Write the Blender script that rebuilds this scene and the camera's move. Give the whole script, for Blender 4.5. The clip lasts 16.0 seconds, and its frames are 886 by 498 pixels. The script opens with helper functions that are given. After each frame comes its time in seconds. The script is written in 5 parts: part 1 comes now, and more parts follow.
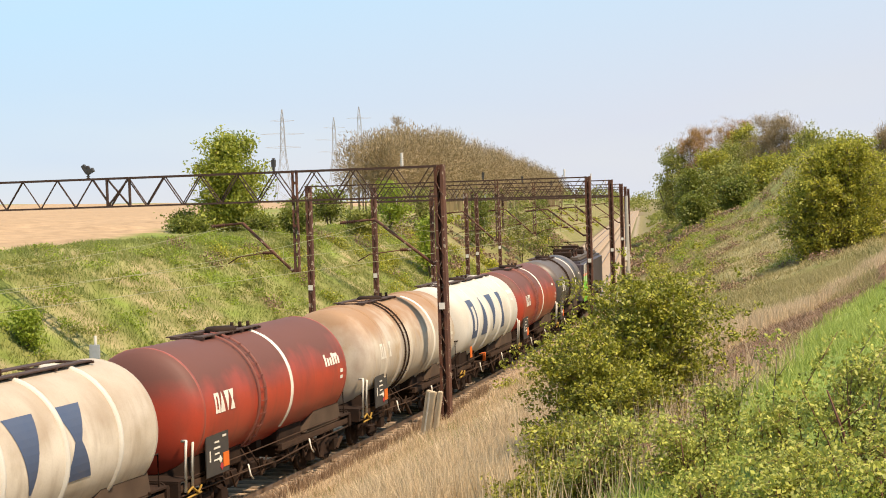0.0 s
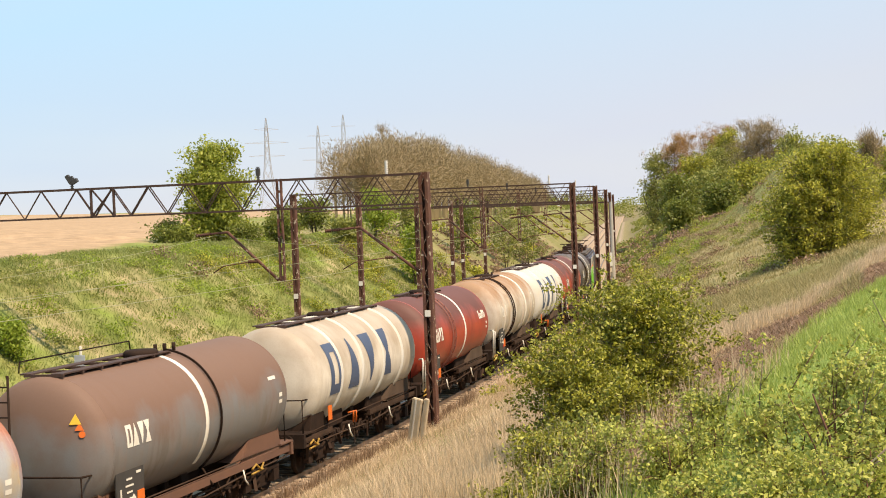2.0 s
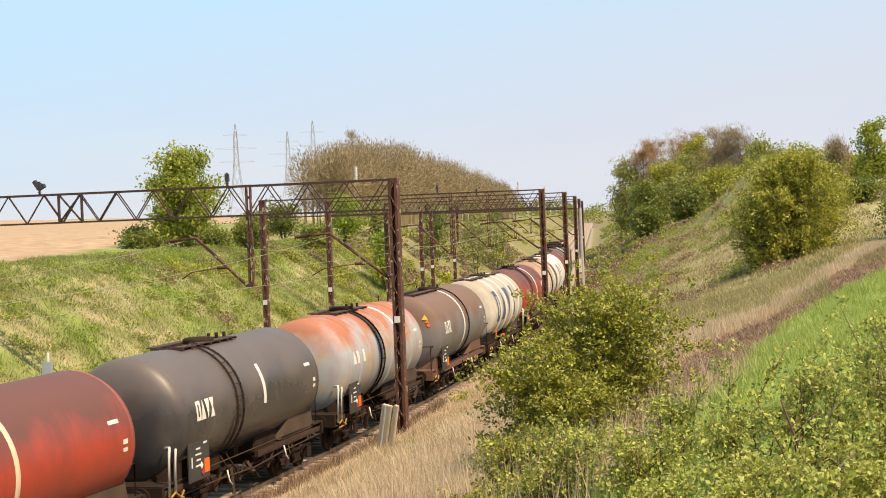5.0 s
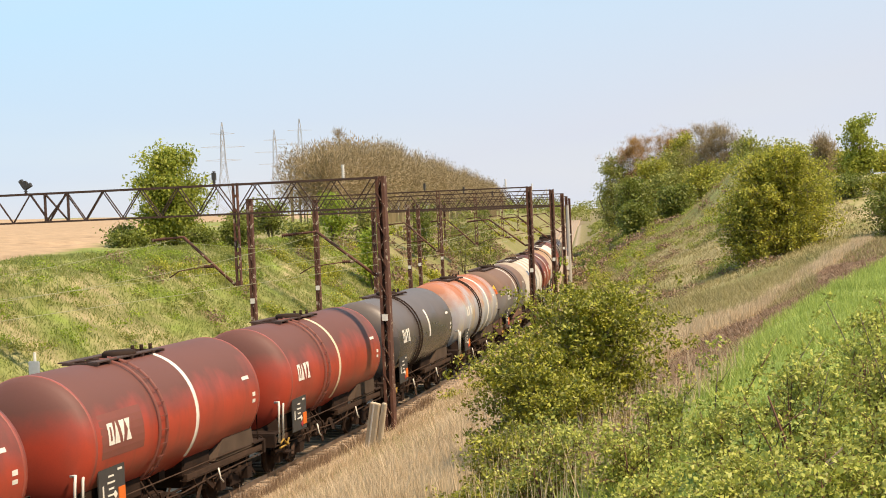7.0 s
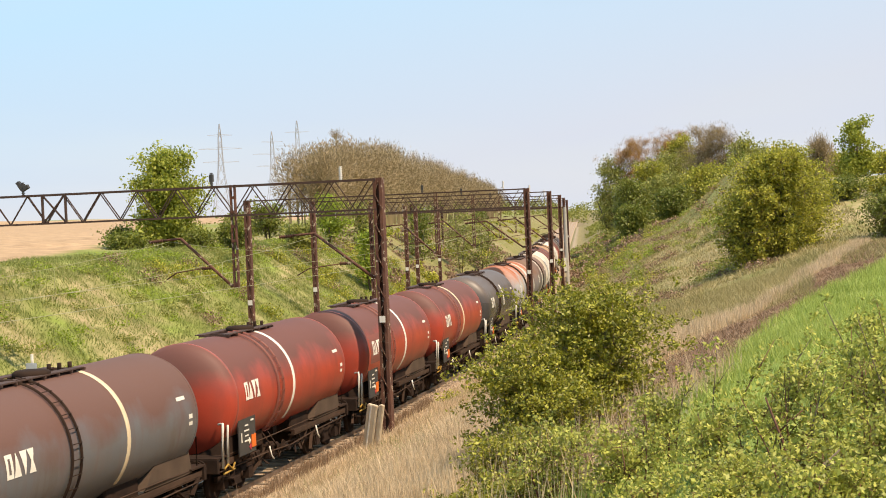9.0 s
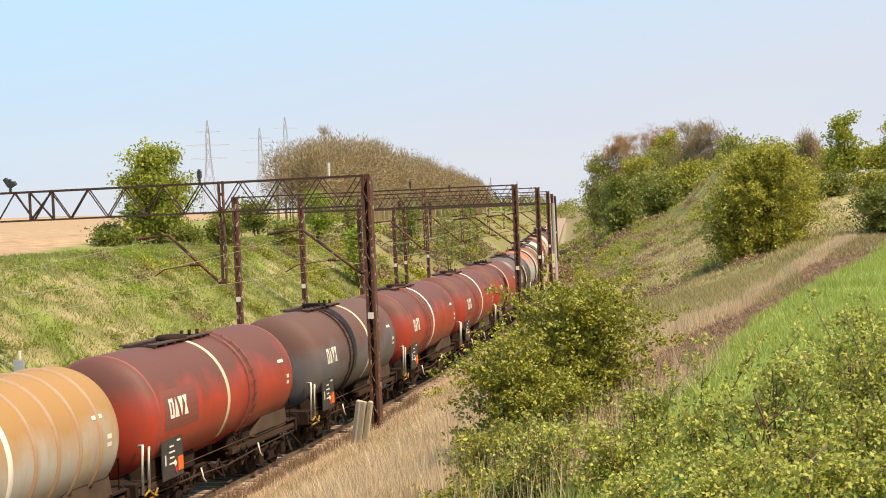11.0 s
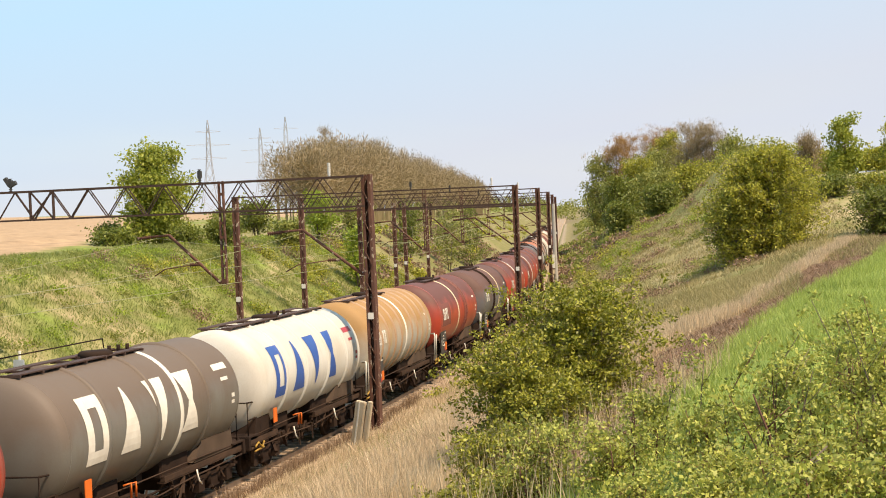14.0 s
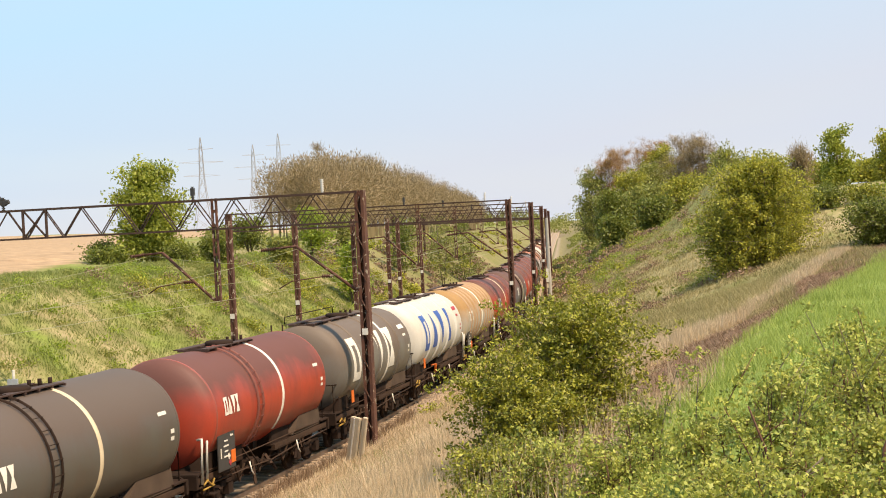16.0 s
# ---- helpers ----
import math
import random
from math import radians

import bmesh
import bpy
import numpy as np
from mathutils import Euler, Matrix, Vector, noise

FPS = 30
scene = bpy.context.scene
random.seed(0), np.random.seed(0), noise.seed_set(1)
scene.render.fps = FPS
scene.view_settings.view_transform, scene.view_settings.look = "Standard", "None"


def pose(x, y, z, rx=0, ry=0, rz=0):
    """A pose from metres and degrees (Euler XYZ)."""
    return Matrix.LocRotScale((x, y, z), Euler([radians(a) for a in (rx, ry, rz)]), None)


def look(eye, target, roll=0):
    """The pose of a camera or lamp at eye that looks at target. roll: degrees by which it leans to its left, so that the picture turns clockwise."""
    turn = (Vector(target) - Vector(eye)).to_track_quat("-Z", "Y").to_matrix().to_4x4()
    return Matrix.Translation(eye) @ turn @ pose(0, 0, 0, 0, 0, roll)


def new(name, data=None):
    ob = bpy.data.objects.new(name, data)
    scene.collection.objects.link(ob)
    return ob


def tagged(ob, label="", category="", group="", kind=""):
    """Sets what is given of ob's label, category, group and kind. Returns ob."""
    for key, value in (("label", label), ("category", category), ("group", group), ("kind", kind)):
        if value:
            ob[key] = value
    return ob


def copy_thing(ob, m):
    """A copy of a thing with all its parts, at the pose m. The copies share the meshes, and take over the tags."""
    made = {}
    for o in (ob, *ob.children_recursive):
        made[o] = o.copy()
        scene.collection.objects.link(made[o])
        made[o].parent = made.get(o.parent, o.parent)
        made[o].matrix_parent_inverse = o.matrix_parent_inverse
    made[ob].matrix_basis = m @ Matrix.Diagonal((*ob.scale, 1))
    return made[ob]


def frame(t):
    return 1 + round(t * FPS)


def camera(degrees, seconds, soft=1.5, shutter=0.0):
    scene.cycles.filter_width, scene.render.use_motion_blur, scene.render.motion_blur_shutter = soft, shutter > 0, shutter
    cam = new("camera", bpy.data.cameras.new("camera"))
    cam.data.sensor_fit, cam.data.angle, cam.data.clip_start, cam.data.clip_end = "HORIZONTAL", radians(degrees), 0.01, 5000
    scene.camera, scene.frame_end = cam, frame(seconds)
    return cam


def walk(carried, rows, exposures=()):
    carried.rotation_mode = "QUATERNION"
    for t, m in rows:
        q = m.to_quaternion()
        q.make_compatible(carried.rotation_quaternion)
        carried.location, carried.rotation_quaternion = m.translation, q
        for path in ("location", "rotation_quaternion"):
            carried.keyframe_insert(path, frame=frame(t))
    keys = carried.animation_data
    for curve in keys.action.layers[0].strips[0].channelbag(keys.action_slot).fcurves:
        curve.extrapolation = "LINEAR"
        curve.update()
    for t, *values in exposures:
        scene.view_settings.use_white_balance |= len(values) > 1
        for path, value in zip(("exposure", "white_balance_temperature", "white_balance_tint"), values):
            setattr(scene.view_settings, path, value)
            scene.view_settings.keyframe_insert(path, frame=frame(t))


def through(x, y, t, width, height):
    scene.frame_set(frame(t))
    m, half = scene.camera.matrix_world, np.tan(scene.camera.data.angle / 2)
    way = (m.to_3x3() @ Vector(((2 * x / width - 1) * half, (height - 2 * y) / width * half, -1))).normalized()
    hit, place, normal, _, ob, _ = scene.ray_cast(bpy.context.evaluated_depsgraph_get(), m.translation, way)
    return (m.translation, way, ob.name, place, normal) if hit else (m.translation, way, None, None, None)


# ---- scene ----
cam = camera(33.55, 16.0, soft=1.0)
EYE = (0.0, 0.0, 7.38)
PATH = [(0.0, 88.278, 1.776, -0.053), (0.5, 88.078, 1.832, -0.067), (1.0, 88.115, 1.47, -0.216), (1.5, 88.306, 1.741, -0.44),
        (2.0, 88.542, 2.254, -0.642), (2.5, 88.517, 2.504, -0.767), (3.0, 88.489, 2.406, -0.935), (3.5, 88.446, 2.302, -1.213),
        (4.0, 88.376, 2.284, -1.45), (4.5, 88.582, 2.208, -1.576), (5.0, 88.734, 2.192, -1.828), (7.5, 88.616, 2.451, -2.379),
        (8.0, 88.689, 2.606, -2.299), (8.5, 88.683, 2.393, -2.347), (10.8, 88.746, 2.675, -2.775), (11.0, 88.526, 2.47, -2.876),
        (11.5, 88.315, 2.63, -3.082), (12.0, 88.213, 2.62, -3.339), (12.5, 87.996, 2.301, -3.39), (13.0, 88.368, 2.357, -3.002),
        (13.5, 88.467, 2.485, -2.836), (14.0, 88.543, 2.351, -2.868), (14.5, 88.826, 2.557, -2.672), (15.0, 89.199, 2.911, -2.663),
        (15.5, 89.364, 2.625, -2.908), (16.0, 89.118, 2.872, -3.126)]
walk(cam, [(t, pose(*EYE, rx, ry, rz)) for t, rx, ry, rz in PATH], [(0.0, 0.4, 7850, 17), (16.0, 0.4, 7850, 17)])

# ---- light ----
SUN_EL, SUN_AZ = radians(56), radians(131)   # azimuth clockwise from +y
world = bpy.data.worlds.new("sky")
scene.world = world
world.use_nodes = True
wn = world.node_tree.nodes
sky = wn.new("ShaderNodeTexSky")
sky.sky_type = "NISHITA"
sky.sun_disc = False
sky.sun_elevation, sky.sun_rotation = SUN_EL, SUN_AZ
sky.altitude, sky.air_density, sky.dust_density, sky.ozone_density = 100, 1.0, 0.3, 1.6
# thin high haze that evens the sky out
veil, streaks, span, coord, squash = wn.new("ShaderNodeMix"), wn.new("ShaderNodeTexNoise"), wn.new("ShaderNodeMapRange"), wn.new("ShaderNodeTexCoord"), wn.new("ShaderNodeMapping")
veil.data_type = "RGBA"
shade, rise, up = wn.new("ShaderNodeMix"), wn.new("ShaderNodeMapRange"), wn.new("ShaderNodeSeparateXYZ")
shade.data_type = "RGBA"
shade.inputs[6].default_value, shade.inputs[7].default_value = (4.4, 5.45, 7.0, 1), (3.4, 5.85, 8.3, 1)
rise.inputs[1].default_value, rise.inputs[2].default_value = 0.03, 0.17
squash.inputs["Scale"].default_value = (1.0, 1.0, 5.0)
streaks.inputs["Scale"].default_value, streaks.inputs["Detail"].default_value = 1.6, 4
span.inputs[1].default_value, span.inputs[2].default_value, span.inputs[3].default_value, span.inputs[4].default_value = 0.4, 0.6, 0.74, 0.98
wl = world.node_tree.links
wl.new(coord.outputs["Generated"], squash.inputs[0])
wl.new(coord.outputs["Generated"], up.inputs[0])
lean = wn.new("ShaderNodeMath")
lean.operation = "MULTIPLY_ADD"
lean.inputs[1].default_value = -0.17
wl.new(up.outputs[0], lean.inputs[0])
wl.new(up.outputs[2], lean.inputs[2])
wl.new(lean.outputs[0], rise.inputs[0])
wl.new(rise.outputs[0], shade.inputs[0])
wl.new(shade.outputs[2], veil.inputs[7])
wl.new(squash.outputs[0], streaks.inputs["Vector"])
wl.new(streaks.outputs[0], span.inputs[0])
wl.new(span.outputs[0], veil.inputs[0])
wl.new(sky.outputs[0], veil.inputs[6])
wl.new(veil.outputs[2], wn["Background"].inputs[0])
wn["Background"].inputs[1].default_value = 0.108
sun = new("sun", bpy.data.lights.new("sun", "SUN"))
sun.data.energy, sun.data.angle, sun.data.color = 4.9, radians(0.6), (1.0, 0.90, 0.74)
to_sun = Vector((math.sin(SUN_AZ) * math.cos(SUN_EL), math.cos(SUN_AZ) * math.cos(SUN_EL), math.sin(SUN_EL)))
sun.matrix_world = look(to_sun * 100, (0, 0, 0))

# ---- materials ----
def material(name, col, col2=None, rough=0.7, metal=0.0, scale=4.0, fine=40.0, bump=0.15, coords="Object", island=0.0, amount=0.6, stretch=None, spec=None):
    """Two colours mixed by coarse and fine noise, with relief; island: spread of value from piece to piece."""
    m = bpy.data.materials.new(name)
    m.use_nodes = True
    nt = m.node_tree
    N, L = nt.nodes, nt.links
    b = N["Principled BSDF"]
    b.inputs["Roughness"].default_value, b.inputs["Metallic"].default_value = rough, metal
    if spec is not None:
        b.inputs["Specular IOR Level"].default_value = spec
    col2 = col2 or tuple(c * 0.7 for c in col)
    tc = N.new("ShaderNodeTexCoord")
    mp = N.new("ShaderNodeMapping")
    if stretch:
        mp.inputs["Scale"].default_value = stretch
    L.new(tc.outputs[coords], mp.inputs[0])
    big, small = N.new("ShaderNodeTexNoise"), N.new("ShaderNodeTexNoise")
    big.inputs["Scale"].default_value, small.inputs["Scale"].default_value = scale, fine
    big.inputs["Detail"].default_value = 5
    for n in (big, small):
        L.new(mp.outputs[0], n.inputs["Vector"])
    add = N.new("ShaderNodeMath")
    add.operation = "MULTIPLY_ADD"
    L.new(small.outputs[0], add.inputs[0])
    add.inputs[1].default_value = 0.35
    L.new(big.outputs[0], add.inputs[2])
    rng = N.new("ShaderNodeMapRange")
    rng.inputs[1].default_value, rng.inputs[2].default_value = 0.45, 0.9
    rng.inputs[3].default_value, rng.inputs[4].default_value = 0.5 - amount / 2, 0.5 + amount / 2
    L.new(add.outputs[0], rng.inputs[0])
    fac = rng.outputs[0]
    if island:
        geo = N.new("ShaderNodeNewGeometry")
        mx = N.new("ShaderNodeMix")
        mx.inputs[0].default_value = island
        L.new(fac, mx.inputs[2])
        L.new(geo.outputs["Random Per Island"], mx.inputs[3])
        fac = mx.outputs[0]
    mix = N.new("ShaderNodeMix")
    mix.data_type = "RGBA"
    mix.inputs[6].default_value, mix.inputs[7].default_value = (*col, 1), (*col2, 1)
    L.new(fac, mix.inputs[0])
    L.new(mix.outputs[2], b.inputs["Base Color"])
    if bump:
        bp = N.new("ShaderNodeBump")
        bp.inputs["Strength"].default_value = bump
        bp.inputs["Distance"].default_value = 0.02
        L.new(add.outputs[0], bp.inputs["Height"])
        L.new(bp.outputs[0], b.inputs["Normal"])
    return m


def leaf_material(name, col, col2, island=0.7, through=0.35, scale=0.6):
    m = material(name, col, col2, rough=0.55, bump=0, island=island, scale=scale, fine=9.0)
    N, L = m.node_tree.nodes, m.node_tree.links
    b, out = N["Principled BSDF"], N["Material Output"]
    tr = N.new("ShaderNodeBsdfTranslucent")
    mx = N.new("ShaderNodeMixShader")
    mx.inputs[0].default_value = through
    src = b.inputs["Base Color"].links[0].from_socket
    L.new(src, tr.inputs[0])
    L.new(b.outputs[0], mx.inputs[1])
    L.new(tr.outputs[0], mx.inputs[2])
    L.new(mx.outputs[0], out.inputs[0])
    return m


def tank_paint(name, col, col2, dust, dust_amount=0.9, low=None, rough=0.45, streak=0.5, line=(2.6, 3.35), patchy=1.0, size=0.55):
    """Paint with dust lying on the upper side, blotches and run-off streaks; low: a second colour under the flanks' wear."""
    m = bpy.data.materials.new(name)
    m.use_nodes = True
    nt = m.node_tree
    N, L = nt.nodes, nt.links
    b = N["Principled BSDF"]
    tc = N.new("ShaderNodeTexCoord")
    def noise_at(scale, detail, stretch):
        mp = N.new("ShaderNodeMapping")
        mp.inputs["Scale"].default_value = stretch
        L.new(tc.outputs["Object"], mp.inputs[0])
        n = N.new("ShaderNodeTexNoise")
        n.inputs["Scale"].default_value, n.inputs["Detail"].default_value = scale, detail
        L.new(mp.outputs[0], n.inputs["Vector"])
        return n.outputs[0]
    def ramp(src, a, c):
        r = N.new("ShaderNodeMapRange")
        r.inputs[1].default_value, r.inputs[2].default_value = a, c
        L.new(src, r.inputs[0])
        return r.outputs[0]
    def mixed(fac, a, c):
        x = N.new("ShaderNodeMix")
        x.data_type = "RGBA"
        L.new(fac, x.inputs[0])
        for i, v in ((6, a), (7, c)):
            if isinstance(v, tuple):
                x.inputs[i].default_value = (*v, 1)
            else:
                L.new(v, x.inputs[i])
        return x.outputs[2]
    def math(op, a, c):
        x = N.new("ShaderNodeMath")
        x.operation = op
        for i, v in ((0, a), (1, c)):
            if isinstance(v, (int, float)):
                x.inputs[i].default_value = v
            else:
                L.new(v, x.inputs[i])
        return x.outputs[0]
    blotch = noise_at(size, 6, (1, 1, 1))
    runs = noise_at(2.2, 4, (0.5, 1.9, 0.4))
    grain = noise_at(30, 3, (1, 1, 1))
    c = mixed(math("MULTIPLY", ramp(blotch, 0.42, 0.62), 0.85), col, col2)
    if low:
        c = mixed(ramp(math("ADD", runs, math("MULTIPLY", blotch, 0.6)), 0.75, 0.95), c, low)
    c = mixed(math("MULTIPLY", ramp(runs, 0.5, 0.75), streak), c, dust)
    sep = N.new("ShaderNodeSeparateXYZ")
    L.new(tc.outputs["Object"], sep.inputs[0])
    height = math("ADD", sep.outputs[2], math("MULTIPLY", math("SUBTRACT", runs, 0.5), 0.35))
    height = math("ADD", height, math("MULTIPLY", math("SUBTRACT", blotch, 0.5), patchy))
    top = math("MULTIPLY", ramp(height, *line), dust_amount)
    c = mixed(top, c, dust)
    c = mixed(math("MULTIPLY", ramp(grain, 0.45, 0.7), 0.10), c, tuple(v * 0.5 for v in dust))
    L.new(c, b.inputs["Base Color"])
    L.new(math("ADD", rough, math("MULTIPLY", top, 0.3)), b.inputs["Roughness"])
    bp = N.new("ShaderNodeBump")
    bp.inputs["Strength"].default_value, bp.inputs["Distance"].default_value = 0.08, 0.02
    L.new(math("ADD", blotch, math("MULTIPLY", grain, 0.1)), bp.inputs["Height"])
    L.new(bp.outputs[0], b.inputs["Normal"])
    return m


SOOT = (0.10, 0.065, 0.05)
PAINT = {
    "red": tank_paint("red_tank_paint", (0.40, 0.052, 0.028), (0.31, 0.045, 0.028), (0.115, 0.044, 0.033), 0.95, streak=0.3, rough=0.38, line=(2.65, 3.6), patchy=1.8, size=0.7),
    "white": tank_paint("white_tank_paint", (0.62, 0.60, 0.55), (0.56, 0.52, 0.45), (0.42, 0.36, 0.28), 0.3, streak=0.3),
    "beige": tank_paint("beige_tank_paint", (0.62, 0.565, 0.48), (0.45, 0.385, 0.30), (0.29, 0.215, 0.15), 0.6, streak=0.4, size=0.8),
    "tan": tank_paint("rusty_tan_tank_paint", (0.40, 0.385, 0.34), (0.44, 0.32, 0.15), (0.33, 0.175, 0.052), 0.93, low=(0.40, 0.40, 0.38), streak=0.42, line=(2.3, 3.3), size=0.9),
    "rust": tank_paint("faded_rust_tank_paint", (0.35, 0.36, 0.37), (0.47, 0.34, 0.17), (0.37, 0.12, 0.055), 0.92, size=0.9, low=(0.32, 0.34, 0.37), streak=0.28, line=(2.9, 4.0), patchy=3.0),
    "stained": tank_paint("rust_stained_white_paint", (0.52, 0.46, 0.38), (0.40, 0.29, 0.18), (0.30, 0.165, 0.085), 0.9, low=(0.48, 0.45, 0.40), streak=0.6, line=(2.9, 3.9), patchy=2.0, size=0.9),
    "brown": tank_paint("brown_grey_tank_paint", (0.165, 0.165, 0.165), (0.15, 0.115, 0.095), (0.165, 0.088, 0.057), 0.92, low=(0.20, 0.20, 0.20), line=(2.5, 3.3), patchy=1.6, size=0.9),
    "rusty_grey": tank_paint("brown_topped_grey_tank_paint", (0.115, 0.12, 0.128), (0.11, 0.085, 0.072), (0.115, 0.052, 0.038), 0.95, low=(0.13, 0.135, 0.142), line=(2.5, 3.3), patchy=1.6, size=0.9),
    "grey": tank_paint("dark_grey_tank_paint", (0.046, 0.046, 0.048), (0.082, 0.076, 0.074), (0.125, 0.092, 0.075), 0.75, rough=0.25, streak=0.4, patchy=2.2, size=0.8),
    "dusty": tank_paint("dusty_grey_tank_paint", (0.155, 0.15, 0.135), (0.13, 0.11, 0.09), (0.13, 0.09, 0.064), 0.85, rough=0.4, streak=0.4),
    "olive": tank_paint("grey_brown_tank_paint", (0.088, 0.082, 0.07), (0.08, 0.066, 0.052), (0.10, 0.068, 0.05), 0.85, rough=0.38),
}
DARK = material("sooty_underframe_steel", (0.014, 0.009, 0.007), (0.045, 0.026, 0.018), rough=0.9, scale=2, bump=0.3, spec=0.12)
def flecked(m, col, size, limit):
    """Flakes of old pale paint left on rusty steel."""
    N, L = m.node_tree.nodes, m.node_tree.links
    b = N["Principled BSDF"]
    tc, n, r, mix = N.new("ShaderNodeTexCoord"), N.new("ShaderNodeTexNoise"), N.new("ShaderNodeMapRange"), N.new("ShaderNodeMix")
    mix.data_type = "RGBA"
    n.inputs["Scale"].default_value, n.inputs["Detail"].default_value = size, 3
    r.inputs[1].default_value, r.inputs[2].default_value = limit, limit + 0.04
    L.new(tc.outputs["Object"], n.inputs["Vector"])
    L.new(n.outputs[0], r.inputs[0])
    L.new(r.outputs[0], mix.inputs[0])
    L.new(b.inputs["Base Color"].links[0].from_socket, mix.inputs[6])
    mix.inputs[7].default_value = (*col, 1)
    L.new(mix.outputs[2], b.inputs["Base Color"])
    return m


RUSTY = flecked(material("rusty_steel", (0.055, 0.020, 0.013), (0.15, 0.058, 0.032), rough=0.8, scale=2.5, fine=30, bump=0.4), (0.38, 0.30, 0.22), 5.0, 0.615)
GIRDER_STEEL = material("dark_rusty_girder_steel", (0.034, 0.018, 0.013), (0.075, 0.036, 0.024), rough=0.8, scale=2.5, fine=30, bump=0.4)
PALE_STONE = material("pale_warm_concrete", (0.56, 0.46, 0.33), (0.42, 0.33, 0.23), rough=0.9, scale=5, bump=0.4)
BROWN_SILL = material("brown_painted_steel", (0.16, 0.075, 0.045), (0.10, 0.05, 0.035), rough=0.7, scale=2)
WHITE = material("white_marking_paint", (0.75, 0.72, 0.64), (0.58, 0.53, 0.45), rough=0.6, scale=3)
CREAM = material("cream_band_paint", (0.66, 0.55, 0.38), (0.52, 0.40, 0.26), rough=0.6, scale=3)
BLUE = material("blue_letter_paint", (0.030, 0.10, 0.36), (0.025, 0.08, 0.28), rough=0.5, scale=2)
NAVY = material("faded_navy_letter_paint", (0.04, 0.07, 0.14), (0.07, 0.09, 0.14), rough=0.6, scale=2)
ORANGE = material("orange_plate_paint", (0.75, 0.16, 0.02), (0.6, 0.12, 0.02), rough=0.5, scale=6)
YELLOW = material("yellow_handle_paint", (0.50, 0.29, 0.03), (0.16, 0.09, 0.03), rough=0.6, scale=9)
YELLOW_MARK = material("yellow_warning_paint", (0.75, 0.48, 0.04), (0.6, 0.36, 0.04), rough=0.5, scale=6)
BOARD = material("black_board_paint", (0.030, 0.028, 0.027), (0.055, 0.05, 0.046), rough=0.6, scale=4)
STEEL = material("worn_rail_steel", (0.30, 0.27, 0.25), (0.15, 0.09, 0.06), rough=0.4, metal=0.7, scale=3)
CONCRETE = material("weathered_concrete", (0.44, 0.41, 0.36), (0.33, 0.30, 0.26), rough=0.9, scale=5, bump=0.4)
BALLAST = material("ballast_stone", (0.42, 0.31, 0.21), (0.27, 0.19, 0.13), rough=0.95, scale=1.2, fine=14, bump=1.0, island=0.5)
WIRE = material("old_copper_wire", (0.24, 0.26, 0.13), (0.34, 0.32, 0.18), rough=0.6, metal=0.1)
PORCELAIN = material("white_porcelain", (0.75, 0.73, 0.70), rough=0.3)
BARK = material("bark", (0.10, 0.075, 0.055), (0.17, 0.13, 0.10), rough=0.9, scale=8, bump=0.6)
RED_TWIG = material("red_brown_twig", (0.16, 0.06, 0.035), (0.10, 0.05, 0.03), rough=0.8, scale=8)
LEAF_SPRING = leaf_material("spring_leaves", (0.19, 0.28, 0.03), (0.37, 0.43, 0.06), through=0.5)
LEAF_BUSH = leaf_material("olive_bush_leaves", (0.04, 0.052, 0.007), (0.48, 0.46, 0.05), through=0.25, island=0.6, scale=1.9)
LEAF_TREE = leaf_material("young_tree_leaves", (0.14, 0.19, 0.025), (0.45, 0.47, 0.075), through=0.45)
LEAF_BANK = leaf_material("olive_bank_leaves", (0.085, 0.11, 0.015), (0.60, 0.56, 0.08), through=0.45, scale=0.9)
LEAF_ROSE = leaf_material("light_bramble_leaves", (0.05, 0.085, 0.016), (0.68, 0.67, 0.14), through=0.34, island=0.5, scale=2.2)
LEAF_DARK = leaf_material("dark_green_leaves", (0.08, 0.115, 0.018), (0.27, 0.29, 0.05), through=0.4)
LEAF_FAR = leaf_material("far_green_leaves", (0.16, 0.19, 0.034), (0.38, 0.375, 0.10), through=0.45)
TWIG_FAR = leaf_material("bare_brown_twigs", (0.21, 0.155, 0.08), (0.37, 0.28, 0.155), through=0.2)
TWIG_RED = leaf_material("red_brown_budding_twigs", (0.28, 0.145, 0.045), (0.48, 0.28, 0.085), through=0.25)
STRAW = leaf_material("dry_grass_straw", (0.33, 0.23, 0.13), (0.84, 0.66, 0.44), through=0.3, island=0.55, scale=1.1)
GRASS = leaf_material("fresh_grass_blades", (0.22, 0.29, 0.055), (0.47, 0.53, 0.15), through=0.45)
BANK_GRASS = leaf_material("mixed_bank_grass_blades", (0.11, 0.175, 0.026), (0.36, 0.36, 0.12), through=0.4, island=0.38, scale=0.32)
SLOPE_GRASS = leaf_material("withered_slope_grass_blades", (0.18, 0.175, 0.05), (0.48, 0.385, 0.20), through=0.35, island=0.42, scale=0.14)
REED = leaf_material("brown_reed_litter", (0.17, 0.10, 0.06), (0.36, 0.24, 0.15), through=0.2)

# ---- helpers for building ----
def part(name, bm, mat, parent=None, label=""):
    if isinstance(bm, bpy.types.Mesh):
        me = bm
    else:
        me = bpy.data.meshes.new(name)
        bm.to_mesh(me)
        bm.free()
    if mat and not me.materials:
        me.materials.append(mat)
    ob = new(name, me)
    ob.parent = parent
    if label:
        tagged(ob, label)
    return ob


